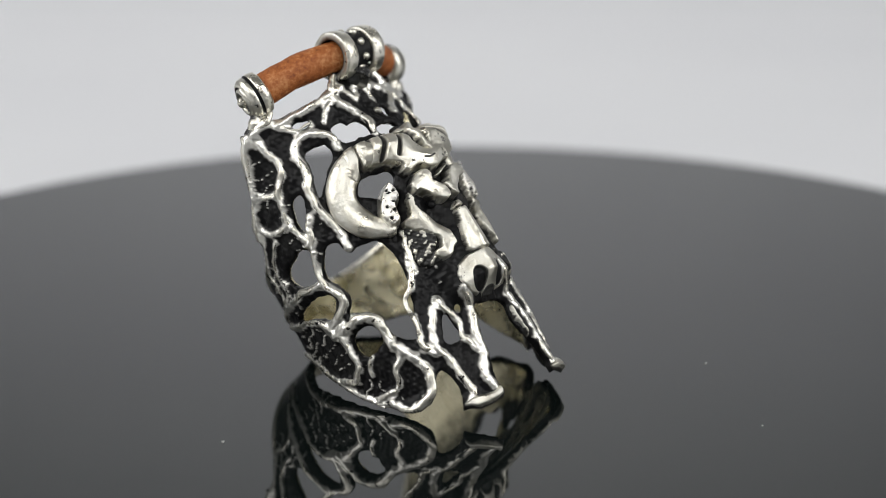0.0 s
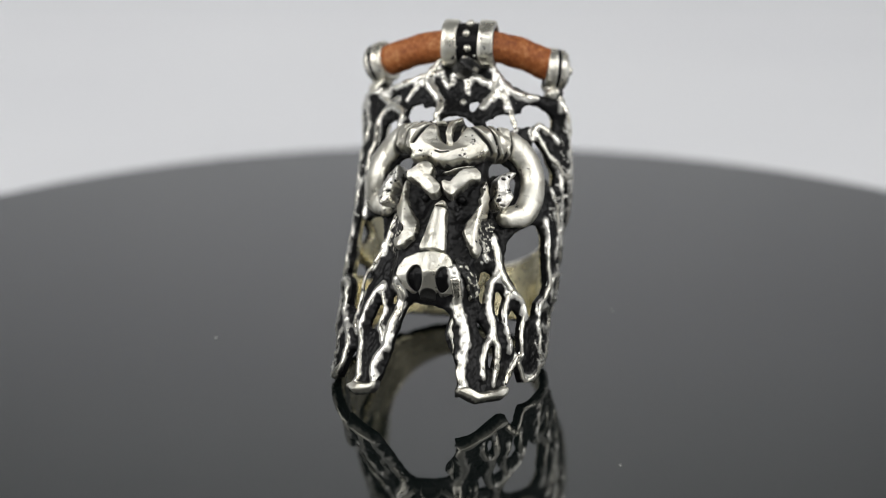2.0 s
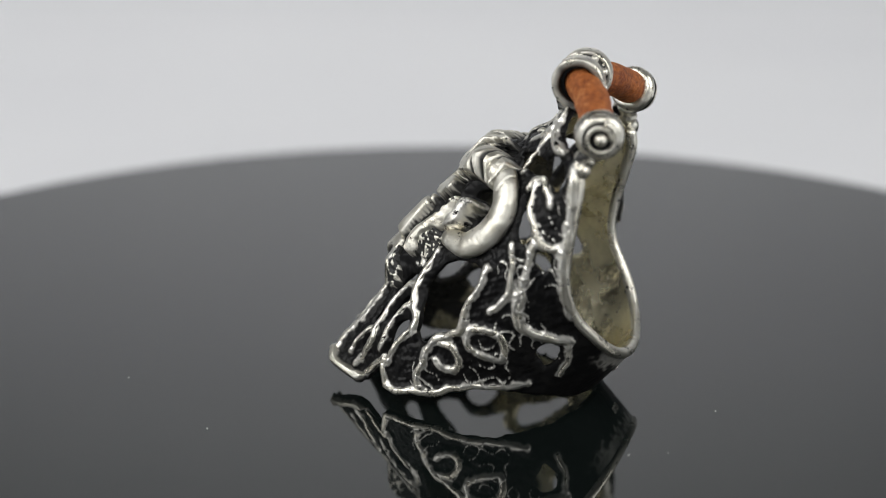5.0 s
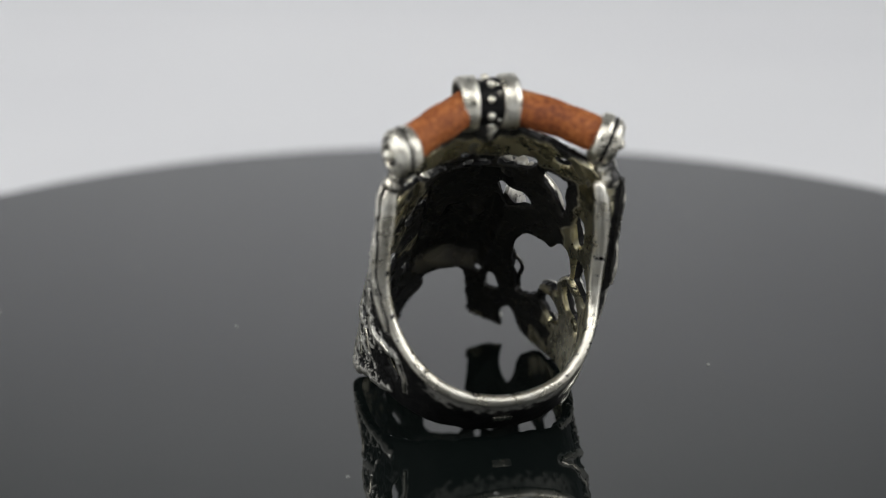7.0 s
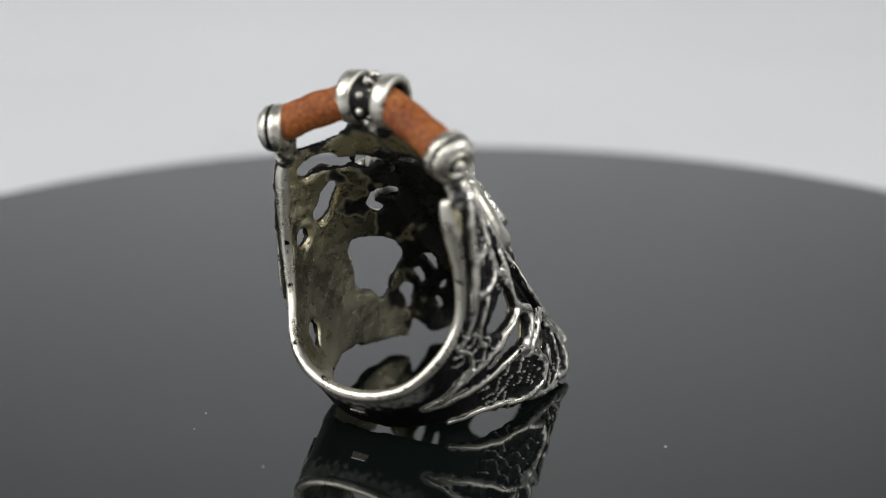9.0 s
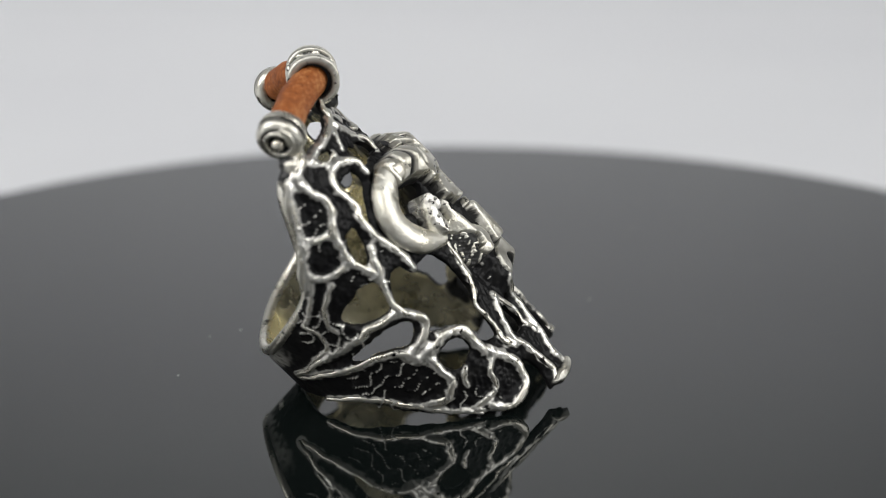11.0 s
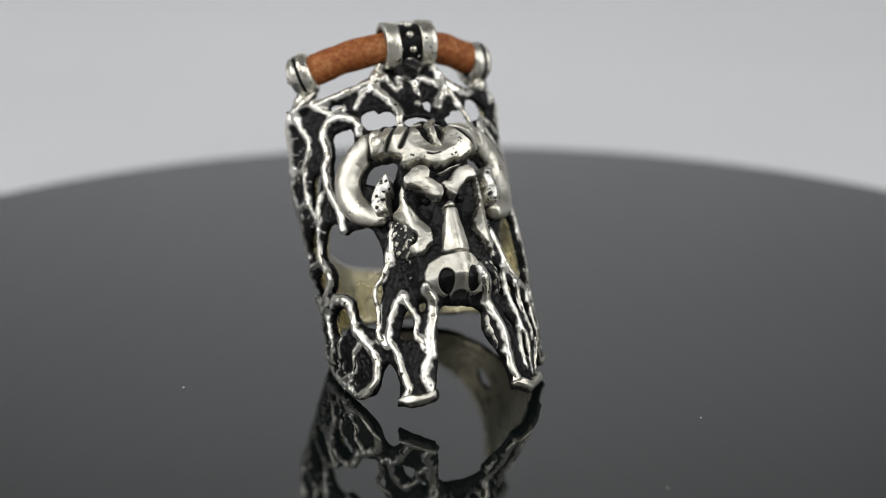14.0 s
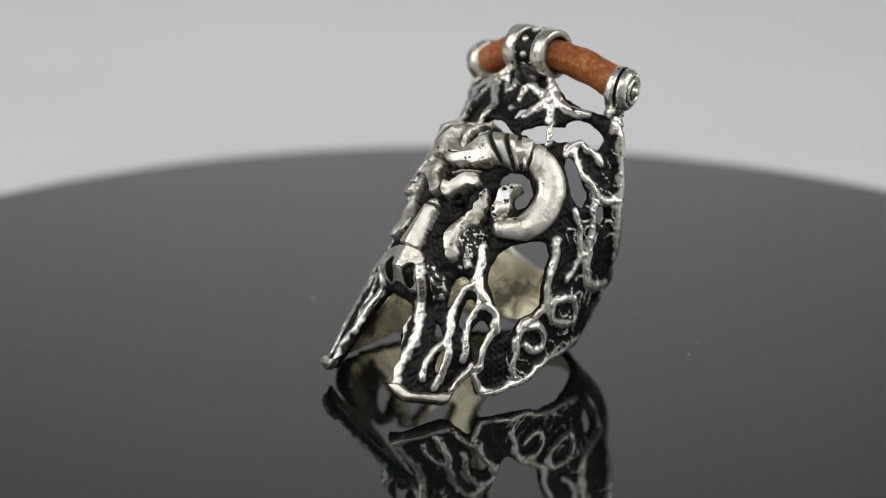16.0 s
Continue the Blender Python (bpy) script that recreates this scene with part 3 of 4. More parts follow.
def horn(points, grooves, taper, label):
    """A thick curled horn, flattened against the mask, with slanting grooves cut across its root."""
    p = smooth_line([(a * RT * math.pi / 180, s) for a, s in points], 34)
    n = len(p)
    t = np.linspace(0, 1, n)
    rad = 1.2 + 0.27 * np.sin(math.pi * np.clip(t, 0, 1)) - taper * soft_step((t - 0.78) / 0.22)
    th = np.degrees(p[:, 0] / RT)
    root = soft_step((0.3 - t) / 0.3)
    path = on_tube(th, p[:, 1], 10.75 - 0.25 * np.sin(math.pi * t) + 0.55 * swell(th, p[:, 1]) + 0.1 * root)
    segs = 36
    v, f = tube(path, rad * 0.001, segs)
    m = slice(2 * segs, (n + 2) * segs)
    mid, rr = np.repeat(path, segs, 0), np.repeat(rad, segs)
    unit = (mid * 1000 - ORIGIN) - np.outer((mid * 1000 - ORIGIN) @ AXIS, AXIS)
    unit = unit / np.linalg.norm(unit, axis=1)[:, None]
    out = v[m] - mid
    rise = np.sum(out * unit, 1)
    high = np.ones(len(v))
    high[m] = 1000 * rise / rr
    out = out - unit * (rise * (0.34 - 0.16 * np.repeat(root, segs)))[:, None]
    q = (mid + out) * 1000 - ORIGIN
    along = q @ AXIS
    turn = np.degrees(np.arctan2(q[:, 0], q @ CREST))
    x, gap = turn * RT * math.pi / 180, np.full(n * segs, 9.0)
    for (a0, b0), (a1, b1) in grooves:
        x0, x1 = a0 * RT * math.pi / 180, a1 * RT * math.pi / 180
        ln = math.hypot(x1 - x0, b1 - b0)
        dx, dy = (x1 - x0) / ln, (b1 - b0) / ln
        k = (x - x0) * dx + (along - b0) * dy
        d = np.abs((x - x0) * dy - (along - b0) * dx + 0.05 * np.sin(k * 3.0)) + 0.5 * np.maximum(0, np.abs(k - ln / 2) - ln / 2 - 1.0)
        gap = np.minimum(gap, d)
    gap = np.where(high[m] > -0.3, gap, 9.0)
    cut = 1 - np.clip(gap / 0.3, 0, 1)
    plump = 0.1 * soft_step(gap / 0.45) * (gap < 1.2)
    v[m] = mid + out * (1 + (plump - 0.36 * soft_step(cut * 1.4)) / rr)[:, None]
    v = v + 0.00008 * np.stack([ripple(v[:, 0] * 1000, v[:, 2] * 1000, 2.2, 51 + i) for i in range(3)], 1)
    v = v + 0.00002 * np.stack([ripple(v[:, 0] * 1000, v[:, 2] * 1000 + v[:, 1] * 600, 9.0, 54 + i) for i in range(3)], 1)
    wear = ripple(v[:, 0] * 1000, v[:, 2] * 1000, 3.0, 57) + 0.4 * ripple(v[:, 0] * 1000, v[:, 1] * 1000, 8.0, 58)
    oxide_shade = 1 - soft_step((high + 0.3 - 0.5 * wear) / 0.2)
    oxide_shade[m] = np.maximum(oxide_shade[m], soft_step(cut * 2.2 - 0.25))
    return soot_on(mesh_object("horn", v, f, [SILVER_FACE], ring, label), oxide_shade)


def relief(name, points, rise, mat=None, label="", wall=0.26, dome=0.22, lump=0.05, lift=0.0, grow=0.17, ragged=0.06,
           pits=(), ridges=(), seed=1, crumble=0.0, bare=0.0):
    """A cast plate on the mask: steep worn sides, a low domed top, pits bored into it and ridges along it."""
    lp = loop_of(points, 5)
    step = 0.055
    x = np.arange(lp[:, 0].min() - 0.6, lp[:, 0].max() + 0.6, step)
    y = np.arange(lp[:, 1].min() - 0.6, lp[:, 1].max() + 0.6, step)
    u, s = np.meshgrid(x, y, indexing="ij")
    d = inside_distance(u, s, lp) + grow + ragged * ripple(u, s, 4.5, seed + 70) * 2 + 0.6 * ragged * ripple(u, s, 11.0, seed + 71)
    gu, gs = np.gradient(d, step, step)
    g2 = np.maximum(gu * gu + gs * gs, 0.3)
    near = np.abs(d) < step * 0.8
    u, s = np.where(near, u - d * gu / g2, u), np.where(near, s - d * gs / g2, s)
    d = np.where(near, 0, d)
    ok = (d > 0) | near
    keep = ok[:-1, :-1] & ok[1:, :-1] & ok[:-1, 1:] & ok[1:, 1:]
    keep &= np.maximum.reduce([d[:-1, :-1], d[1:, :-1], d[:-1, 1:], d[1:, 1:]]) > 0
    th = np.degrees(u / RT)
    shoulder = np.sin(np.clip(d / wall, 0, 1) * math.pi / 2)
    h = (rise + 0.4) * shoulder - 0.4 + dome * (1 - np.exp(-np.maximum(d, 0) / 0.9))
    h = h + (lump * ripple(u, s, 1.9, seed) + 0.4 * lump * ripple(u, s, 5.0, seed + 1)) * shoulder
    oxide_shade = 1 - soft_step((d - 0.06 - bare - 0.14 * ripple(u, s, 3.0, seed + 9) - 0.12 * ripple(u, s, 9.0, seed + 10)) / 0.09)
    for path, width, height in ridges:
        p = smooth_line([(a * RT * math.pi / 180, b) for a, b in path], 6)
        dist = line_distance(u, s, p)
        h = h + height * soft_step(1 - dist / width) * shoulder
        if height < 0:
            oxide_shade = np.maximum(oxide_shade, soft_step((1 - dist / width) * 3 - 0.8))
    for a, b, ra, rb, depth in pits:
        e = np.sqrt(((u - a * RT * math.pi / 180) / ra) ** 2 + ((s - b) / rb) ** 2) + 0.1 * ripple(u, s, 3.0, seed + 20)
        bore = soft_step((1.08 - e) / 0.3)
        h = h - depth * bore
        oxide_shade = np.maximum(oxide_shade, soft_step((1.12 - e) / 0.12))
    if crumble:
        c = ripple(u, s, 5.5, seed + 30) + 0.8 * ripple(u, s, 13.0, seed + 31)
        h = h + crumble * c
        oxide_shade = np.maximum(oxide_shade, 1 - soft_step((c - 0.2) / 0.06))
    top = on_tube(th, s, h + 10.12 + lift + swell(th, s)).reshape(-1, 3)
    back = on_tube(th, s, 9.72 + lift + swell(th, s)).reshape(-1, 3)
    i, j = np.nonzero(keep)
    n = u.shape[1]
    quads = np.stack([i * n + j, (i + 1) * n + j, (i + 1) * n + j + 1, i * n + j + 1], 1)
    uu, inv = np.unique(quads, return_inverse=True)
    inv = inv.reshape(-1, 4)
    pts, faces = np.vstack([top[uu], back[uu]]), np.vstack([inv, inv[:, ::-1] + len(uu)])
    oxide_shade = np.concatenate([oxide_shade.ravel()[uu], np.ones(len(uu))])
    return soot_on(mesh_object(name, pts, faces, [mat or SILVER_FACE], ring, label), oxide_shade)


HORN_L = [(-21, -8.4), (-29, -8.65), (-38, -7.9), (-45, -6.3), (-46, -4.3), (-41, -2.3), (-32, -0.9)]
HORN_R = [(24, -8.4), (32, -8.8), (42, -8.2), (49, -6.7), (51, -4.6), (46.5, -2.1), (36, -0.8)]
GROOVES_L = [((-26.4, -9.83), (-28.7, -7.91)), ((-20.1, -9.8), (-25.5, -7.51)), ((-14, -9.51), (-20, -7.21)), ((-7.5, -9.15), (-13.6, -6.78))]
GROOVES_R = [((10.5, -8.91), (21.4, -6.58)), ((17.2, -9.53), (26.3, -6.9)), ((22.6, -9.84), (30.2, -7.14)), ((30.5, -9.92), (32.4, -7.49))]
horn(HORN_L, GROOVES_L[:1], 0.35, "thick worn ram horn with grooves across its root")
horn(HORN_R, GROOVES_R[3:], 0.15, "thick worn ram horn with grooves across its root")

relief("brow", [(-14.5, -2.85), (-14.9, -3.35), (-13.1, -3.85), (-9.8, -4.37), (-7.4, -4.57), (-4.5, -4.33), (-3.9, -3.95), (-4.5, -3.24), (-2.9, -2.84),
                (-0.6, -2.39), (0.4, -1.73), (-0.7, -1.18), (-3.2, -1.20), (-6.3, -1.83), (-8.7, -2.32), (-10.7, -2.73), (-12.8, -2.94)], 1.3, wall=0.22, grow=0.24, seed=2)
relief("brow", [(1.8, -2.55), (5, -2.51), (6.8, -3.19), (10.2, -3.96), (14.5, -4.28), (17.2, -3.85), (17.3, -3.24), (14.3, -3.01), (11.8, -2.70),
                (9.3, -2.11), (6.4, -1.30), (4.6, -1.26), (2.4, -1.86)], 1.3, wall=0.22, grow=0.24, seed=3)
relief("frown_line", [(-0.4, -3.75), (3.4, -4.1), (7.2, -4.5), (11.5, -4.8), (14.9, -5.1), (13, -4.5), (7.6, -4.0), (3.4, -3.62)], 0.9, grow=0.02, dome=0.1, seed=4)
relief("nose", [(-0.3, 0.46), (1.4, 0.37), (4.8, 0.41), (5.3, 1.44), (6.1, 2.96), (6.7, 4.74), (3.7, 4.93), (-1, 4.91), (-4.7, 4.66), (-3.5, 3.51), (-2.2, 2.04)],
       0.75, ridges=[(((1.9, 0.6), (1.9, 2.6), (1.6, 4.7)), 1.0, 0.3)], lump=0.03, ragged=0.03, seed=5)
relief("nose_knob", [(0.1, -0.05), (2.1, -0.52), (4, -0.44), (4.6, 0.04), (2.4, 0.1), (-0.2, 0.1)], 0.75, lump=0.03, ragged=0.03, seed=6)
relief("horn_tip", [(-22.8, -4.97), (-21.3, -4.35), (-20.9, -3.53), (-22.1, -2.78), (-24.2, -2.64), (-25, -1.28), (-28.2, -0.74), (-31.7, -0.8), (-32.9, -1.67),
                    (-33.1, -2.62), (-31.1, -3.39), (-27.3, -4.31)], 1.75, mat=SILVER_PIT, label="pitted silver horn tip", wall=0.4, dome=0.6, lump=0.2,
       pits=[(-25.5, -4.2, 0.14, 0.14, 0.4), (-23, -3.9, 0.16, 0.13, 0.4), (-29, -2.7, 0.13, 0.15, 0.4), (-26.5, -2.2, 0.2, 0.16, 0.4), (-29.8, -1.5, 0.15, 0.18, 0.4)], seed=7)
relief("horn_tip", [(26.3, -3.09), (25.7, -3.97), (28, -4.8), (32.3, -5.39), (35.9, -5.33), (34.1, -4.61), (33.5, -3.89), (35.3, -3.12), (35.8, -2.41), (33.2, -1.29),
                    (30.8, -0.85), (27.3, -1.63), (26.7, -2.51)], 1.75, mat=SILVER_PIT, label="pitted silver horn tip", wall=0.4, dome=0.6, lump=0.2,
       pits=[(29, -4.2, 0.2, 0.16, 0.4), (28.4, -1.9, 0.16, 0.22, 0.5), (31.5, -4.6, 0.14, 0.13, 0.4), (32, -3.1, 0.12, 0.12, 0.3), (30.5, -1.4, 0.2, 0.12, 0.4)], seed=8)
vein(0.3, (-31.6, 2.8), (-33, 3.9), (-35.6, 4.7), (-42.8, 5.9), (-44, 7.6), (-45.2, 9.3), (-46, 10.8), (-43.4, 11.8))
vein(0.33, (-28.6, 7.4), (-34, 8.4), (-37.9, 9.7), (-40.9, 11.3), (-37.6, 13.2), (-36.9, 15), (-35.9, 16.8), (-39.8, 17.7))
vein(0.28, (-28.6, 7.4), (-25.7, 8.8), (-24.1, 10.3), (-25.6, 11.4), (-23.9, 12.3), (-22.9, 13.2))
vein(0.4, (-16, 7.7), (-13.3, 8.8), (-15.1, 10.2), (-17.9, 11.6), (-18.9, 13.4), (-23.3, 15), (-25.7, 16), (-23, 17.5))
pillow("foot", [(-42.4, 17.6), (-36.1, 17.4), (-27.8, 17.8), (-22, 17.6), (-22.5, 18.3), (-27.9, 18.5), (-36.3, 18.4)], 0.8, 0.35, seed=11)
vein(0.38, (-14, -17.9), (-18.5, -16.9), (-20.8, -15.7), (-17.2, -14.6), (-10.4, -13.4), (-9.4, -12.1), (-10.2, -10.6))
vein(0.36, (-4, -16.3), (2, -16.35), (8, -16), (16.3, -15.6))
vein(0.28, (-10, -15.6), (-7, -15), (-4.5, -15.3))
vein(0.28, (4.6, -15.9), (5.1, -15.1), (4.8, -14.2))
relief("knob", [(1.6, -13.1), (3.4, -13.5), (5.8, -13.1), (4.2, -12.7)], 0.35, grow=0.15, seed=76)
vein(0.35, (-55.2, -15.7), (-41.9, -15.8), (-30.3, -15.9), (-20, -16.3), (-11.9, -16.5))
vein(0.28, (-55.2, -15.7), (-50.3, -14.4), (-40.1, -14.3))
vein(0.36, (-33.9, -10.6), (-33.7, -11.9), (-38.8, -13), (-45.8, -13.5), (-52.7, -13), (-55.6, -11.7), (-54.9, -9.9), (-58.2, -8.4), (-58.8, -6.4), (-56.1, -4.2), (-54.6, -2.7), (-55.8, -1.4))
vein(0.33, (-69.2, -16), (-67.5, -14), (-64.6, -12.2), (-68.5, -10.7), (-73.4, -9.7), (-74.7, -8.2), (-76.6, -6.8), (-73.2, -4.6), (-72.8, -3.9))
vein(0.25, (-86.5, -11), (-81.2, -10.2), (-73.4, -9.7))
vein(0.28, (-98.9, -9.1), (-91.3, -7.1), (-83.7, -6.6), (-77.1, -7))
vein(0.5, (-73.3, -16.3), (-78.6, -14.4), (-84.4, -12.5), (-88.4, -10.9), (-96.5, -9.1), (-102.4, -7.7))
vein(0.36, (-65.2, -6.1), (-68, -5), (-72.9, -2.9), (-76.9, -0.8), (-75.2, 0.8), (-71.3, 2.2), (-72.2, 3.1), (-77.6, 3.8), (-88.7, 4.3))
vein(0.42, (-87.3, 5), (-77.2, 5.2), (-69.4, 5.1), (-61.4, 6), (-59.6, 7.4), (-60, 9), (-56.9, 10), (-52.2, 11.6), (-51.1, 13.7), (-56, 15.1), (-66.1, 15.4), (-73.3, 14.8), (-77.1, 13.9))
vein(0.25, (-60.5, 10.5), (-65.9, 11.5), (-68.4, 12.8), (-76.7, 12.8), (-84.4, 12.7))
vein(0.22, (-73, 9), (-77.9, 9.7), (-78.8, 10.6))
vein(0.5, (-55.7, -17.1), (-60.3, -16.4), (-67.4, -16))
vein(0.4, (18, -17.6), (21.4, -16.7), (22.8, -15.7), (20.4, -14.3), (15.9, -12.7))
vein(0.38, (24, -15.2), (26, -14.6), (29.8, -13.4), (33.4, -12.1), (35.4, -11))
vein(0.26, (22.4, -16.3), (27.8, -15.7), (32.6, -15.1), (39.7, -15.1), (47.7, -15.5))
vein(0.24, (-33.2, -13.8), (-29.9, -14.6), (-24.7, -15.3))
vein(0.3, (22.3, -16.2), (32, -15.1), (42.6, -15.1))
vein(0.3, (47.9, -10.5), (47.1, -11.4), (52.3, -12.4), (58.5, -12.2), (65.4, -11.6))
vein(0.33, (47.3, -11.6), (52.8, -10.8), (58.2, -9.8), (66.1, -9.2), (74, -8.6), (82.2, -9.2), (86.7, -10.2))
vein(0.5, (60, -16.4), (67, -14.9), (75, -13.1), (80, -11.9), (85, -10.3), (92.5, -8.3), (101, -6.7), (112, -5.3))
vein(0.33, (74, -8.6), (75.4, -7.3), (79.6, -5.8), (83.4, -4.3), (88, -3.5), (94.1, -1.8), (102.9, -1.3), (117, -2.3), (121.7, -2.9))
vein(0.28, (65.1, -6), (72.8, -5), (78.3, -3.6), (81.6, -2.4), (82.2, -0.8), (81.3, 0))
vein(0.36, (64.8, -2.6), (68.2, -1), (70.5, 0.4), (72.3, 1.8), (77.3, 3.5), (76, 4.7), (72.1, 6.2), (72.6, 7.8), (75.9, 9.4), (78.6, 10.7), (84.3, 11.1))
vein(0.33, (81.4, 3), (82.4, 2.3), (91.5, 1.2), (99.3, 1.4), (103.1, 2.8), (96.8, 3.7), (89, 4.2), (83.5, 3.8), (81.4, 3))
vein(0.33, (72.6, 6.3), (79.7, 5.6), (87.6, 5.9), (89.7, 7), (85.6, 7.9), (80.2, 7.9))
vein(0.33, (67.9, 14.3), (73.8, 13.9), (80.1, 12.5), (89.9, 10.8), (100.2, 7.8), (112.2, 5.7), (122.6, 3.3))
vein(0.3, (57.9, 12.6), (59.5, 13.1), (65.7, 13.9), (70.7, 14.1))
vein(0.36, (31, 1.6), (34.8, 3.2), (38.2, 4.8), (44, 6.1), (48.9, 6.5), (54.6, 6.9), (58.9, 8.1))
vein(0.3, (44.9, 6.3), (43.8, 7.8), (44.3, 9.4), (48.1, 10.9), (51.3, 12.3))
vein(0.28, (57.1, 7.8), (57.3, 9.1), (57.8, 10.7), (60.3, 12.1))
vein(0.33, (37, 5), (33.2, 6.4), (33.4, 8.4), (36.9, 10.3), (38.7, 11.7), (42.6, 12.6), (44.3, 14.7), (45, 16))
vein(0.25, (38.7, 11.7), (35.4, 12.8), (34.7, 14.6), (36.5, 16))
vein(0.45, (11.6, 6.3), (13.6, 7.6), (15.6, 9.2), (18.6, 10.5), (21.8, 11.9), (23, 13.6), (22.7, 15.9), (24.4, 17.6))
vein(0.3, (54, 15.4), (55.1, 14.3), (57, 12.9), (60.8, 12.2))
pillow("foot", [(22.5, 18), (25.9, 17.4), (32.8, 17.6), (38.8, 17.3), (45.6, 16.7), (50.4, 16.1), (54.5, 15.9), (53.6, 16.8), (41, 17.9), (31.4, 18.5)], 0.8, 0.35, seed=47)
vein(0.33, (-78.7, 0.1), (-93.5, -0.4), (-110.1, -0.4), (-127.2, -0.6), (-147.7, -0.3))
vein(0.36, (-146.1, -0), (-123.9, 1.3), (-109.6, 1.9), (-94, 2.9), (-86.9, 4.6), (-82.9, 5.6))
vein(0.36, (-82.9, 5.6), (-82.4, 7.3), (-82.3, 8.7), (-86.7, 9.6), (-92.6, 9.9), (-99.1, 9.2))
vein(0.3, (-142.8, 3.3), (-126, 4.9), (-114.1, 6.8), (-104, 8.9), (-92.9, 11.6), (-83.2, 13.6))
vein(0.22, (-91, -6.1), (-100.2, -5.1), (-107, -3.4), (-106, -2))
vein(0.22, (-99.1, -7.5), (-106.3, -5.9), (-116.7, -4.6))
vein(0.18, (-118.4, -4.5), (-115.6, -3), (-117.8, -1.4), (-128.8, -1.1))
vein(0.3, (86, -3.1), (94.8, -1.1), (104.6, -1.3), (113.9, -2.1), (122, -2.5), (128.8, -1.1), (132, 0.9))
vein(0.28, (-25.7, -0.1), (-27.5, 1), (-29.4, 2.5), (-31, 3.6))
vein(0.28, (21.1, 1.2), (24.5, 2.6), (28.6, 4))
pillow("hair_recess", [(-6, -9.2), (-3.1, -7.7), (-1.3, -6.9), (1.5, -6.5), (4.4, -6.9), (6.9, -7.9), (8.7, -8.8), (5.2, -10), (-0.3, -10.2)], 0.2, 0.3, mat=OXIDE, lift=0.6, seed=62)
relief("forehead", [(-27.2, -9.9), (-20.5, -10.0), (-14.2, -9.75), (-8.4, -9.5), (-5, -8.9), (-3.2, -8.0), (-1.2, -7.0), (1.5, -6.6), (4.2, -6.9), (6.2, -7.7), (8, -8.7),
                    (10.4, -9.2), (17.2, -9.75), (23, -10.0), (30.6, -10.0), (32.6, -7.5), (30, -7.0), (26, -6.8), (21, -6.3), (18.6, -5.75), (17.1, -5.67), (14.3, -5.29), (11.7, -4.92),
                    (8.6, -4.95), (5.7, -4.61), (1.4, -4.41), (-2.6, -4.57), (-6, -4.99), (-9.6, -4.94), (-12.7, -4.78), (-14.8, -5.16), (-14.6, -5.7), (-17.3, -6.3),
                    (-20, -6.9), (-25.5, -7.2), (-29, -7.7)], 1.3, label="worn silver forehead that runs into the horn roots", wall=0.4, dome=0.62, lump=0.04, grow=0.17, bare=0.04,
       ridges=[(((-3, -5.6), (-0.5, -5.45), (2.5, -5.6)), 0.16, -0.05)] + [((a, ((a[0] + b[0]) / 2, (a[1] + b[1]) / 2 + 0.12), b), 0.33, -0.55) for a, b in GROOVES_L[1:] + GROOVES_R[:3]], seed=60)
relief("hair_strand", [(5.1, -6.3), (2.2, -6.2), (0.6, -7.06), (-0.2, -7.9), (0.2, -9.47), (2.3, -9.9), (6.1, -10.34), (6.6, -9.7), (3.6, -9.1), (3.3, -8.2), (3.5, -7.2)],
       1.6, lump=0.08, grow=0.1, seed=63)
relief("hair_strand", [(6.3, -8.9), (7.6, -9.4), (8, -8.4), (7, -7.4), (6.4, -7.9)], 1.4, grow=0.08, lump=0.08, seed=64)
relief("hair_strand", [(-6.8, -9.5), (-2.2, -9.9), (-0.9, -9.2), (-3, -9.2), (-5.5, -9.1)], 1.4, grow=0.08, lump=0.08, seed=65)
relief("muzzle", [(-4.5, 4.9), (1.4, 4.88), (7, 4.9), (9.7, 5.3), (11.6, 6.1), (13.1, 7.1), (14.7, 7.9), (13.2, 8.5), (10.8, 8.6), (7.6, 8.7), (4.9, 8.5), (4.2, 8.8),
                  (3.4, 9.1), (-3, 9.05), (-4, 8.7), (-4.6, 8.5), (-7.5, 8.6), (-10, 8.4), (-11.8, 8.2), (-13.4, 7.7), (-14.8, 7.4), (-15.2, 6.9), (-14, 6.05),
                  (-11.6, 5.4), (-8.3, 5.05)], 0.4, wall=0.3, dome=0.06,
       pits=[(-5.7, 7.45, 0.7, 1.05, 0.75), (7.7, 7.45, 0.64, 1.05, 0.75), (0.6, 8.9, 0.8, 0.6, 0.2)],
       ridges=[(((1.2, 5.0), (1.2, 6.1), (1, 6.9)), 1.2, 0.2)], seed=61)
relief("cheek", [(-16.6, -3.1), (-16.9, -1.34), (-14.1, -0.02), (-10.3, 1.08), (-8.4, 2.45), (-10.4, 3.6), (-14.7, 4.21), (-18, 3.99), (-18.3, 3.45), (-15.3, 3.1),
                 (-13.4, 2.49), (-15.9, 1.67), (-17.6, 0.94), (-21.8, 0.04), (-23.5, -0.84), (-19.7, -1.14), (-18.6, -1.96)], 0.75, grow=0.27, ragged=0.1, seed=70)
relief("cheek", [(20.8, -3.4), (20.6, -1.64), (19.4, -0.32), (16.6, 0.74), (14.7, 1.76), (15, 2.76), (18.3, 3.87), (21.3, 4.38), (23.5, 3.67), (21.1, 2.95), (20.2, 2.01),
                 (21.5, 0.71), (24.6, -0.22), (24.8, -1.35), (23.9, -2.29)], 0.75, grow=0.27, ragged=0.1, seed=71)
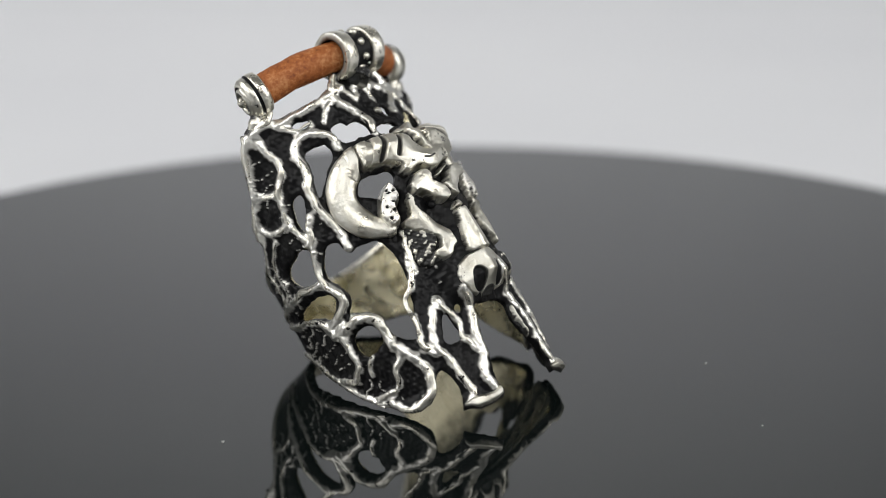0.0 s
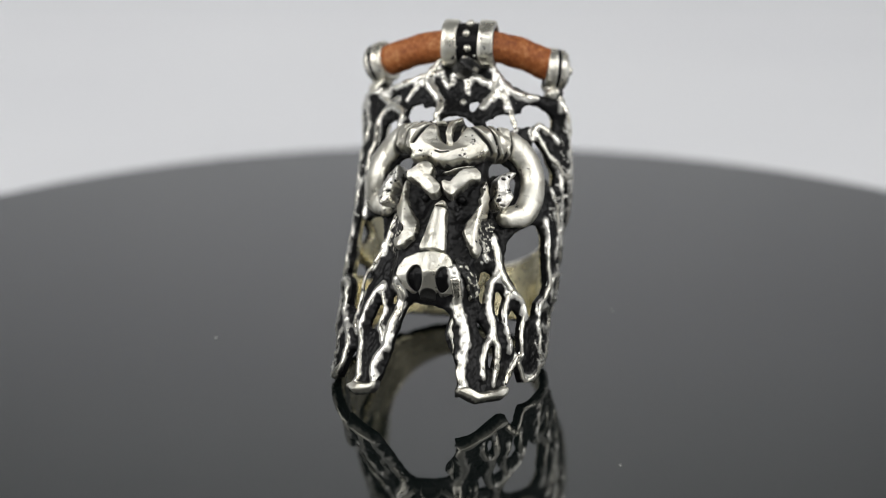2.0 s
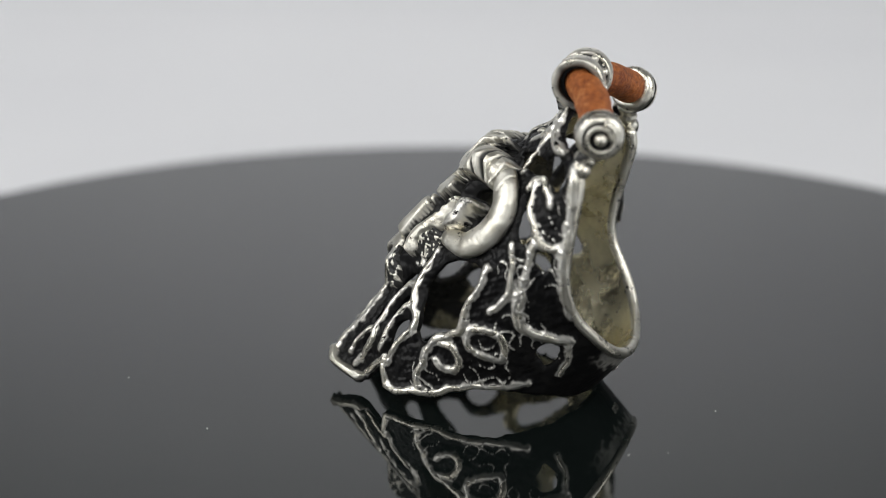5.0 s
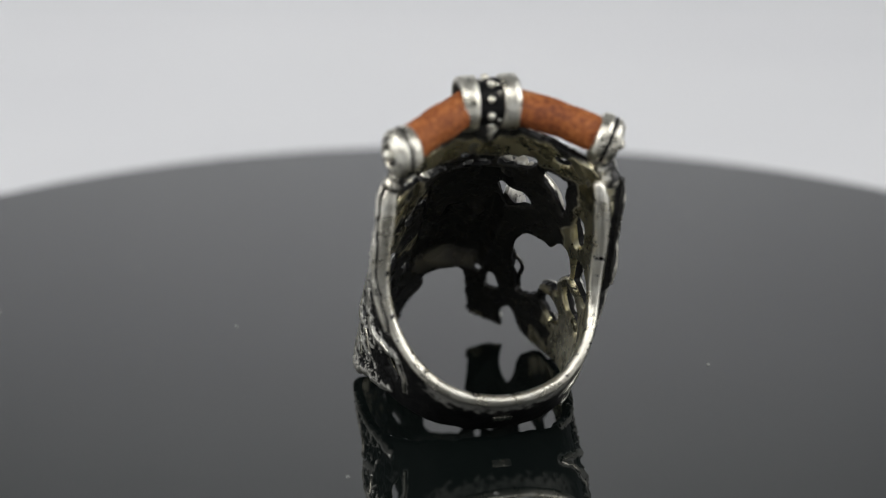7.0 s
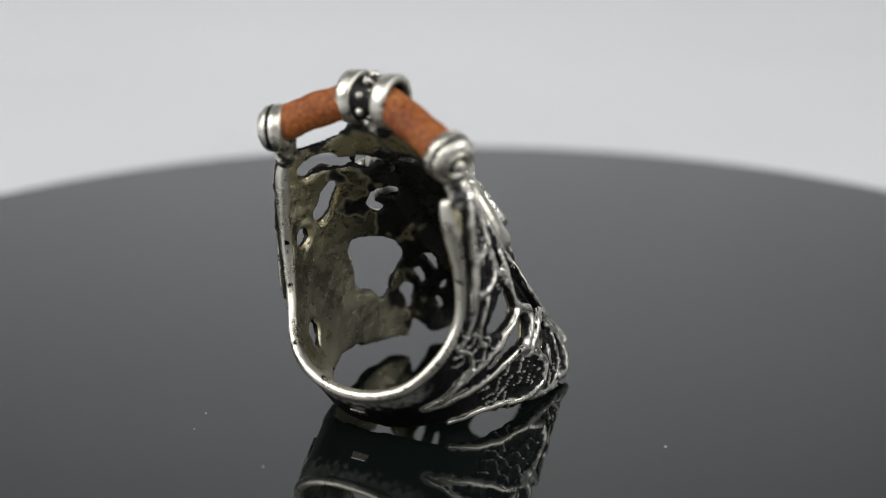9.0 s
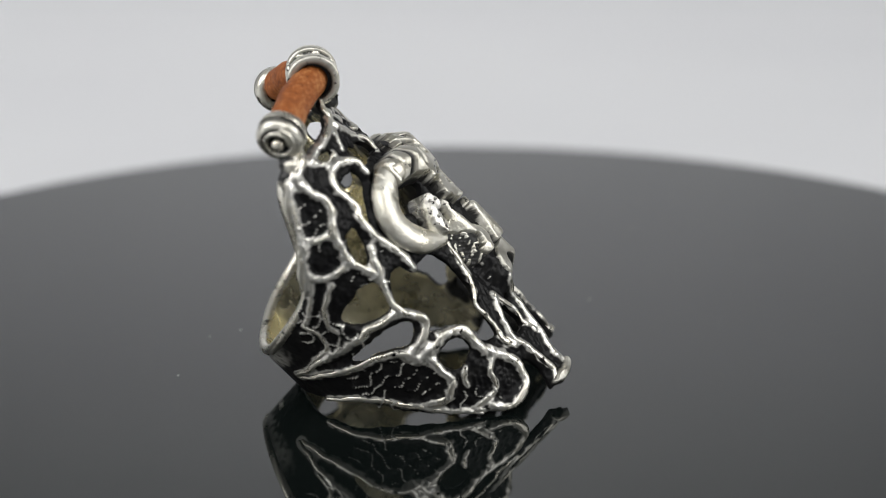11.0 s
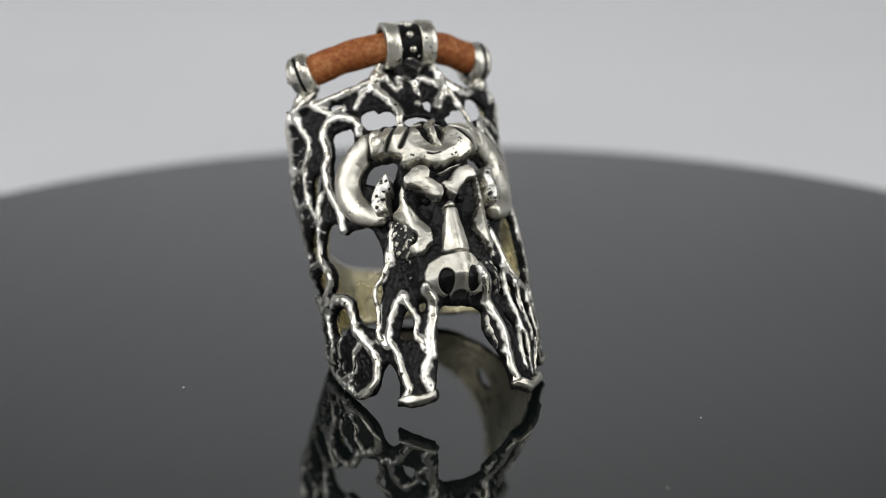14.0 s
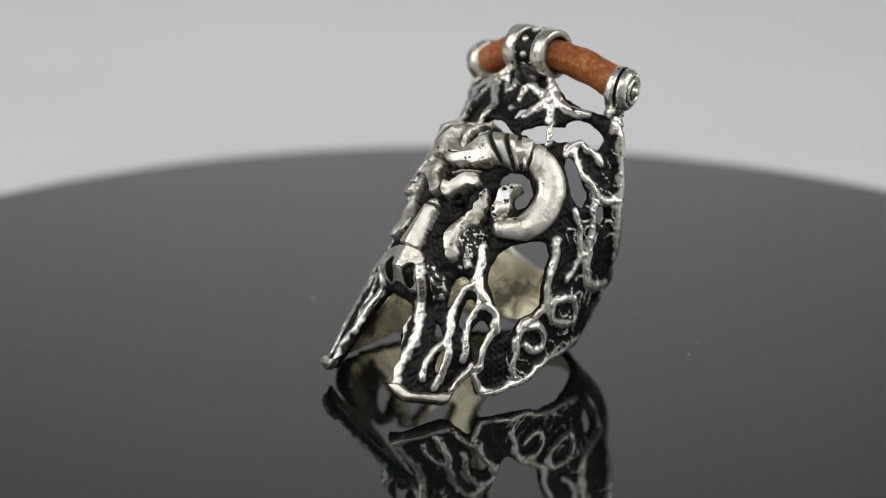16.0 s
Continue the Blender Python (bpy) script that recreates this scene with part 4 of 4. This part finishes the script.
relief("leg_flap", [(13.6, 10.7), (15.6, 10.5), (16.4, 11.8), (18.3, 13.5), (17.4, 14.2), (14.7, 13), (12.6, 12.2)], 0.3, grow=0.0, ragged=0.1, seed=75)
CRUMBS = "crumbled black and silver casting beside the cheek"
relief("whisker_tuft", [(-24.4, -0.21), (-17, 0.98), (-14.5, 1.85), (-17.8, 3.25), (-18, 4.14), (-22.5, 4.09), (-26.8, 3.23), (-27.5, 1.43)], 0.35, label=CRUMBS, crumble=0.22, ragged=0.15, seed=72)
relief("whisker_tuft", [(19.4, 1.11), (24.9, -0.23), (30.1, 0.12), (30.3, 1.71), (30.8, 2.62), (25.7, 3.61), (21, 3.32)], 0.35, label=CRUMBS, crumble=0.22, ragged=0.15, seed=73)
relief("whisker_tuft", [(11.8, 5.26), (15.9, 5.39), (20.2, 5.98), (23.8, 6.64), (26.4, 7.47), (25.4, 8.4), (22.2, 8.4), (19.9, 7.79), (16.9, 7.01), (13, 6.19)], 0.4, label=CRUMBS, crumble=0.22, ragged=0.15, seed=74)

for th, s in ((-6.8, -1.3), (10.6, -1.35)):
    v, f = ball(on_tube(th, s, 10.35 + float(swell(th, s))) * 1000, 0.45)
    mesh_object("eye", v * 0.001, f, [OXIDE], ring, "small dark bead of an eye")

make_shell()

# ---- cord, collar and end caps ----


def local(x, y, z):
    return np.array([x, y, z]) * 0.001


CAP_L, COLLAR, CAP_R = local(-10.85, 16.5, 28.2), local(-0.34, 13.15, 31.5), local(8.45, 16.6, 28.32)


def make_cord():
    pts = np.array([CAP_L, CAP_L * 0.52 + COLLAR * 0.48 + local(0, 0.1, 0.55), COLLAR, CAP_R * 0.52 + COLLAR * 0.48 + local(0, 0.1, 0.55), CAP_R])
    path = smooth_line(pts, 14)[4:-4]
    k = random.Random(2)
    rad = [0.00163 * (1 + 0.03 * math.sin(i * 0.7) + k.uniform(-0.015, 0.015)) for i in range(len(path))]
    v, f = tube(path, rad, 20)
    mesh_object("cord", v, f, [LEATHER], ring, "tan brown leather cord")


make_cord()


def make_collar():
    w = 2.5
    prof = [(-w + 0.55, 2.15), (w - 0.55, 2.15), (w - 0.55, 1.4), (-w + 0.55, 1.4)]
    v, f = lathe(prof, 40, True)
    along = CAP_R - CAP_L
    body = mesh_object("collar", place(v * 0.001, COLLAR, along), f, [OXIDE], ring, "blackened collar round the cord", smooth=False)
    for side in (-1, 1):
        prof = [(side * (w - 0.6) + x, q) for x, q in ((-0.78, 1.75), (-0.78, 2.38), (-0.68, 2.5), (-0.2, 2.53), (0.3, 2.52), (0.68, 2.48), (0.8, 2.34), (0.8, 1.75))]
        v, f = lathe(prof, 60, True)
        v = v + 0.07 * np.stack([ripple(v[:, 1], v[:, 2] + v[:, 0], 2.0, 95 + i) for i in range(3)], 1)
        edge = np.clip((2.36 - np.hypot(v[:, 1], v[:, 2]) + 0.12 * ripple(v[:, 1], v[:, 2], 3.0, 98)) / 0.1, 0, 1)
        soot_on(mesh_object("band", place(v * 0.001, COLLAR, along), f, [SILVER], body, "flat polished silver band"), edge)
    for i in range(9):
        a = 2 * math.pi * (i + 0.5) / 9
        v, f = ball((0.1 * (-1) ** i, 2.2 * math.cos(a), 2.2 * math.sin(a)), 0.4, 1.0, 14)
        mesh_object("stud", place(v * 0.001, COLLAR, along), f, [SILVER], body)
    rnd = random.Random(8)
    for i in range(26):
        a, dx = rnd.uniform(0, 2 * math.pi), rnd.choice((-1, 1)) * rnd.uniform(0.55, 1.1)
        v, f = ball((dx, 2.12 * math.cos(a), 2.12 * math.sin(a)), rnd.uniform(0.1, 0.2), 1.0, 8)
        mesh_object("bead", place(v * 0.001, COLLAR, along), f, [SILVER_PIT if i % 3 == 0 else OXIDE], body)


make_collar()


def make_cap(centre, along):
    """A domed end cap with a spiral face and a small stud; along points away from the cord."""
    prof = [(-1.35, 1.3), (-1.45, 1.75), (-1.2, 2.1), (-0.75, 2.2), (-0.32, 2.17), (-0.15, 2.0), (0.02, 2.14), (0.45, 2.05), (0.75, 1.8),
            (0.85, 1.55), (0.7, 1.3), (0.75, 1e-4)]
    prof = [(x * 1.02, q * 1.04) for x, q in prof]
    v, f = lathe(prof, 32)
    slots = [1 if k in (4, 5, 9, 10) else 0 for _ in range(32) for k in range(len(prof) - 1)]
    cap = mesh_object("end_cap", place(v * 0.001, centre, along), f, [SILVER, OXIDE], ring, "polished silver end cap on the cord", slots=slots)
    spiral = [(0.8, (1.0 + 0.035 * i) * math.cos(i * 0.5), (1.0 + 0.035 * i) * math.sin(i * 0.5)) for i in range(16)]
    v, f = tube(place(np.array(spiral) * 0.001, centre, along), [0.00026] * 16, 8)
    mesh_object("spiral", v, f, [SILVER], cap, "coiled silver wire")
    v, f = ball((0.95, 0, 0), 0.6, 1.0, 16)
    mesh_object("stud", place(v * 0.001, centre, along), f, [SILVER], cap)


make_cap(CAP_L, (-0.88, 0.28, -0.38))
make_cap(CAP_R, (0.96, 0.26, -0.10))


def post(a, b, r, slim, wear, label):
    """A cast strut that narrows downwards, black in its hollows."""
    mid = (np.array(a) + np.array(b)) / 2 + local(0, -0.2, 0)
    path = smooth_line([a, mid, b], 14)
    n = len(path)
    v, f = tube(path, [0.001 * (r + (slim - r) * i / n) * (1 + 0.07 * math.sin(i * 0.55)) for i in range(n)], 20)
    v = v + 0.00013 * np.stack([ripple(v[:, 0] * 1000, v[:, 2] * 1000 + v[:, 1] * 700, 2.6, 101 + i) for i in range(3)], 1)
    rub = ripple(v[:, 0] * 1000 + v[:, 1] * 500, v[:, 2] * 1000, 2.2, 104) + 0.5 * ripple(v[:, 0] * 1000, v[:, 2] * 1000, 6.0, 105)
    return soot_on(mesh_object("strut", v, f, [SILVER], ring, label), 1 - soft_step((rub + wear) / 0.08))


post(CAP_L + local(0.6, -0.6, -1.3), on_tube(-71, -16.0, 9.5), 1.1, 0.85, 0.03, "worn black and silver strut that carries the end cap")
post(CAP_R + local(-0.6, -0.6, -1.3), on_tube(63, -15.8, 9.6), 1.1, 0.85, 0.03, "worn black and silver strut that carries the end cap")
post(COLLAR + local(0.2, -0.2, -1.6), on_tube(2, -17.2, 9.4), 1.5, 1.5, -0.22, "blackened neck below the collar")


def make_hallmark():
    bm = bmesh.new()
    c = on_tube(180, -0.4, 10.36)
    bmesh.ops.create_cube(bm, size=1, matrix=Matrix.LocRotScale(Vector(c), Euler((LEAN, 0, 0)), Vector((0.0018, 0.0007, 0.00012))))
    bmesh.ops.bevel(bm, geom=bm.edges[:], offset=0.00003, segments=1, affect="EDGES")
    me = bpy.data.meshes.new("hallmark")
    bm.to_mesh(me)
    bm.free()
    me.materials.append(SILVER)
    ob = new("hallmark", me)
    ob.parent = ring
    tagged(ob, "small stamped bar under the band")


make_hallmark()


def motions():
    rows = [(t, pose(0, 0, 0, 0, 0, a)) for t, a in TURN]
    walk(turntable, rows)
    walk(ring, rows)


motions()
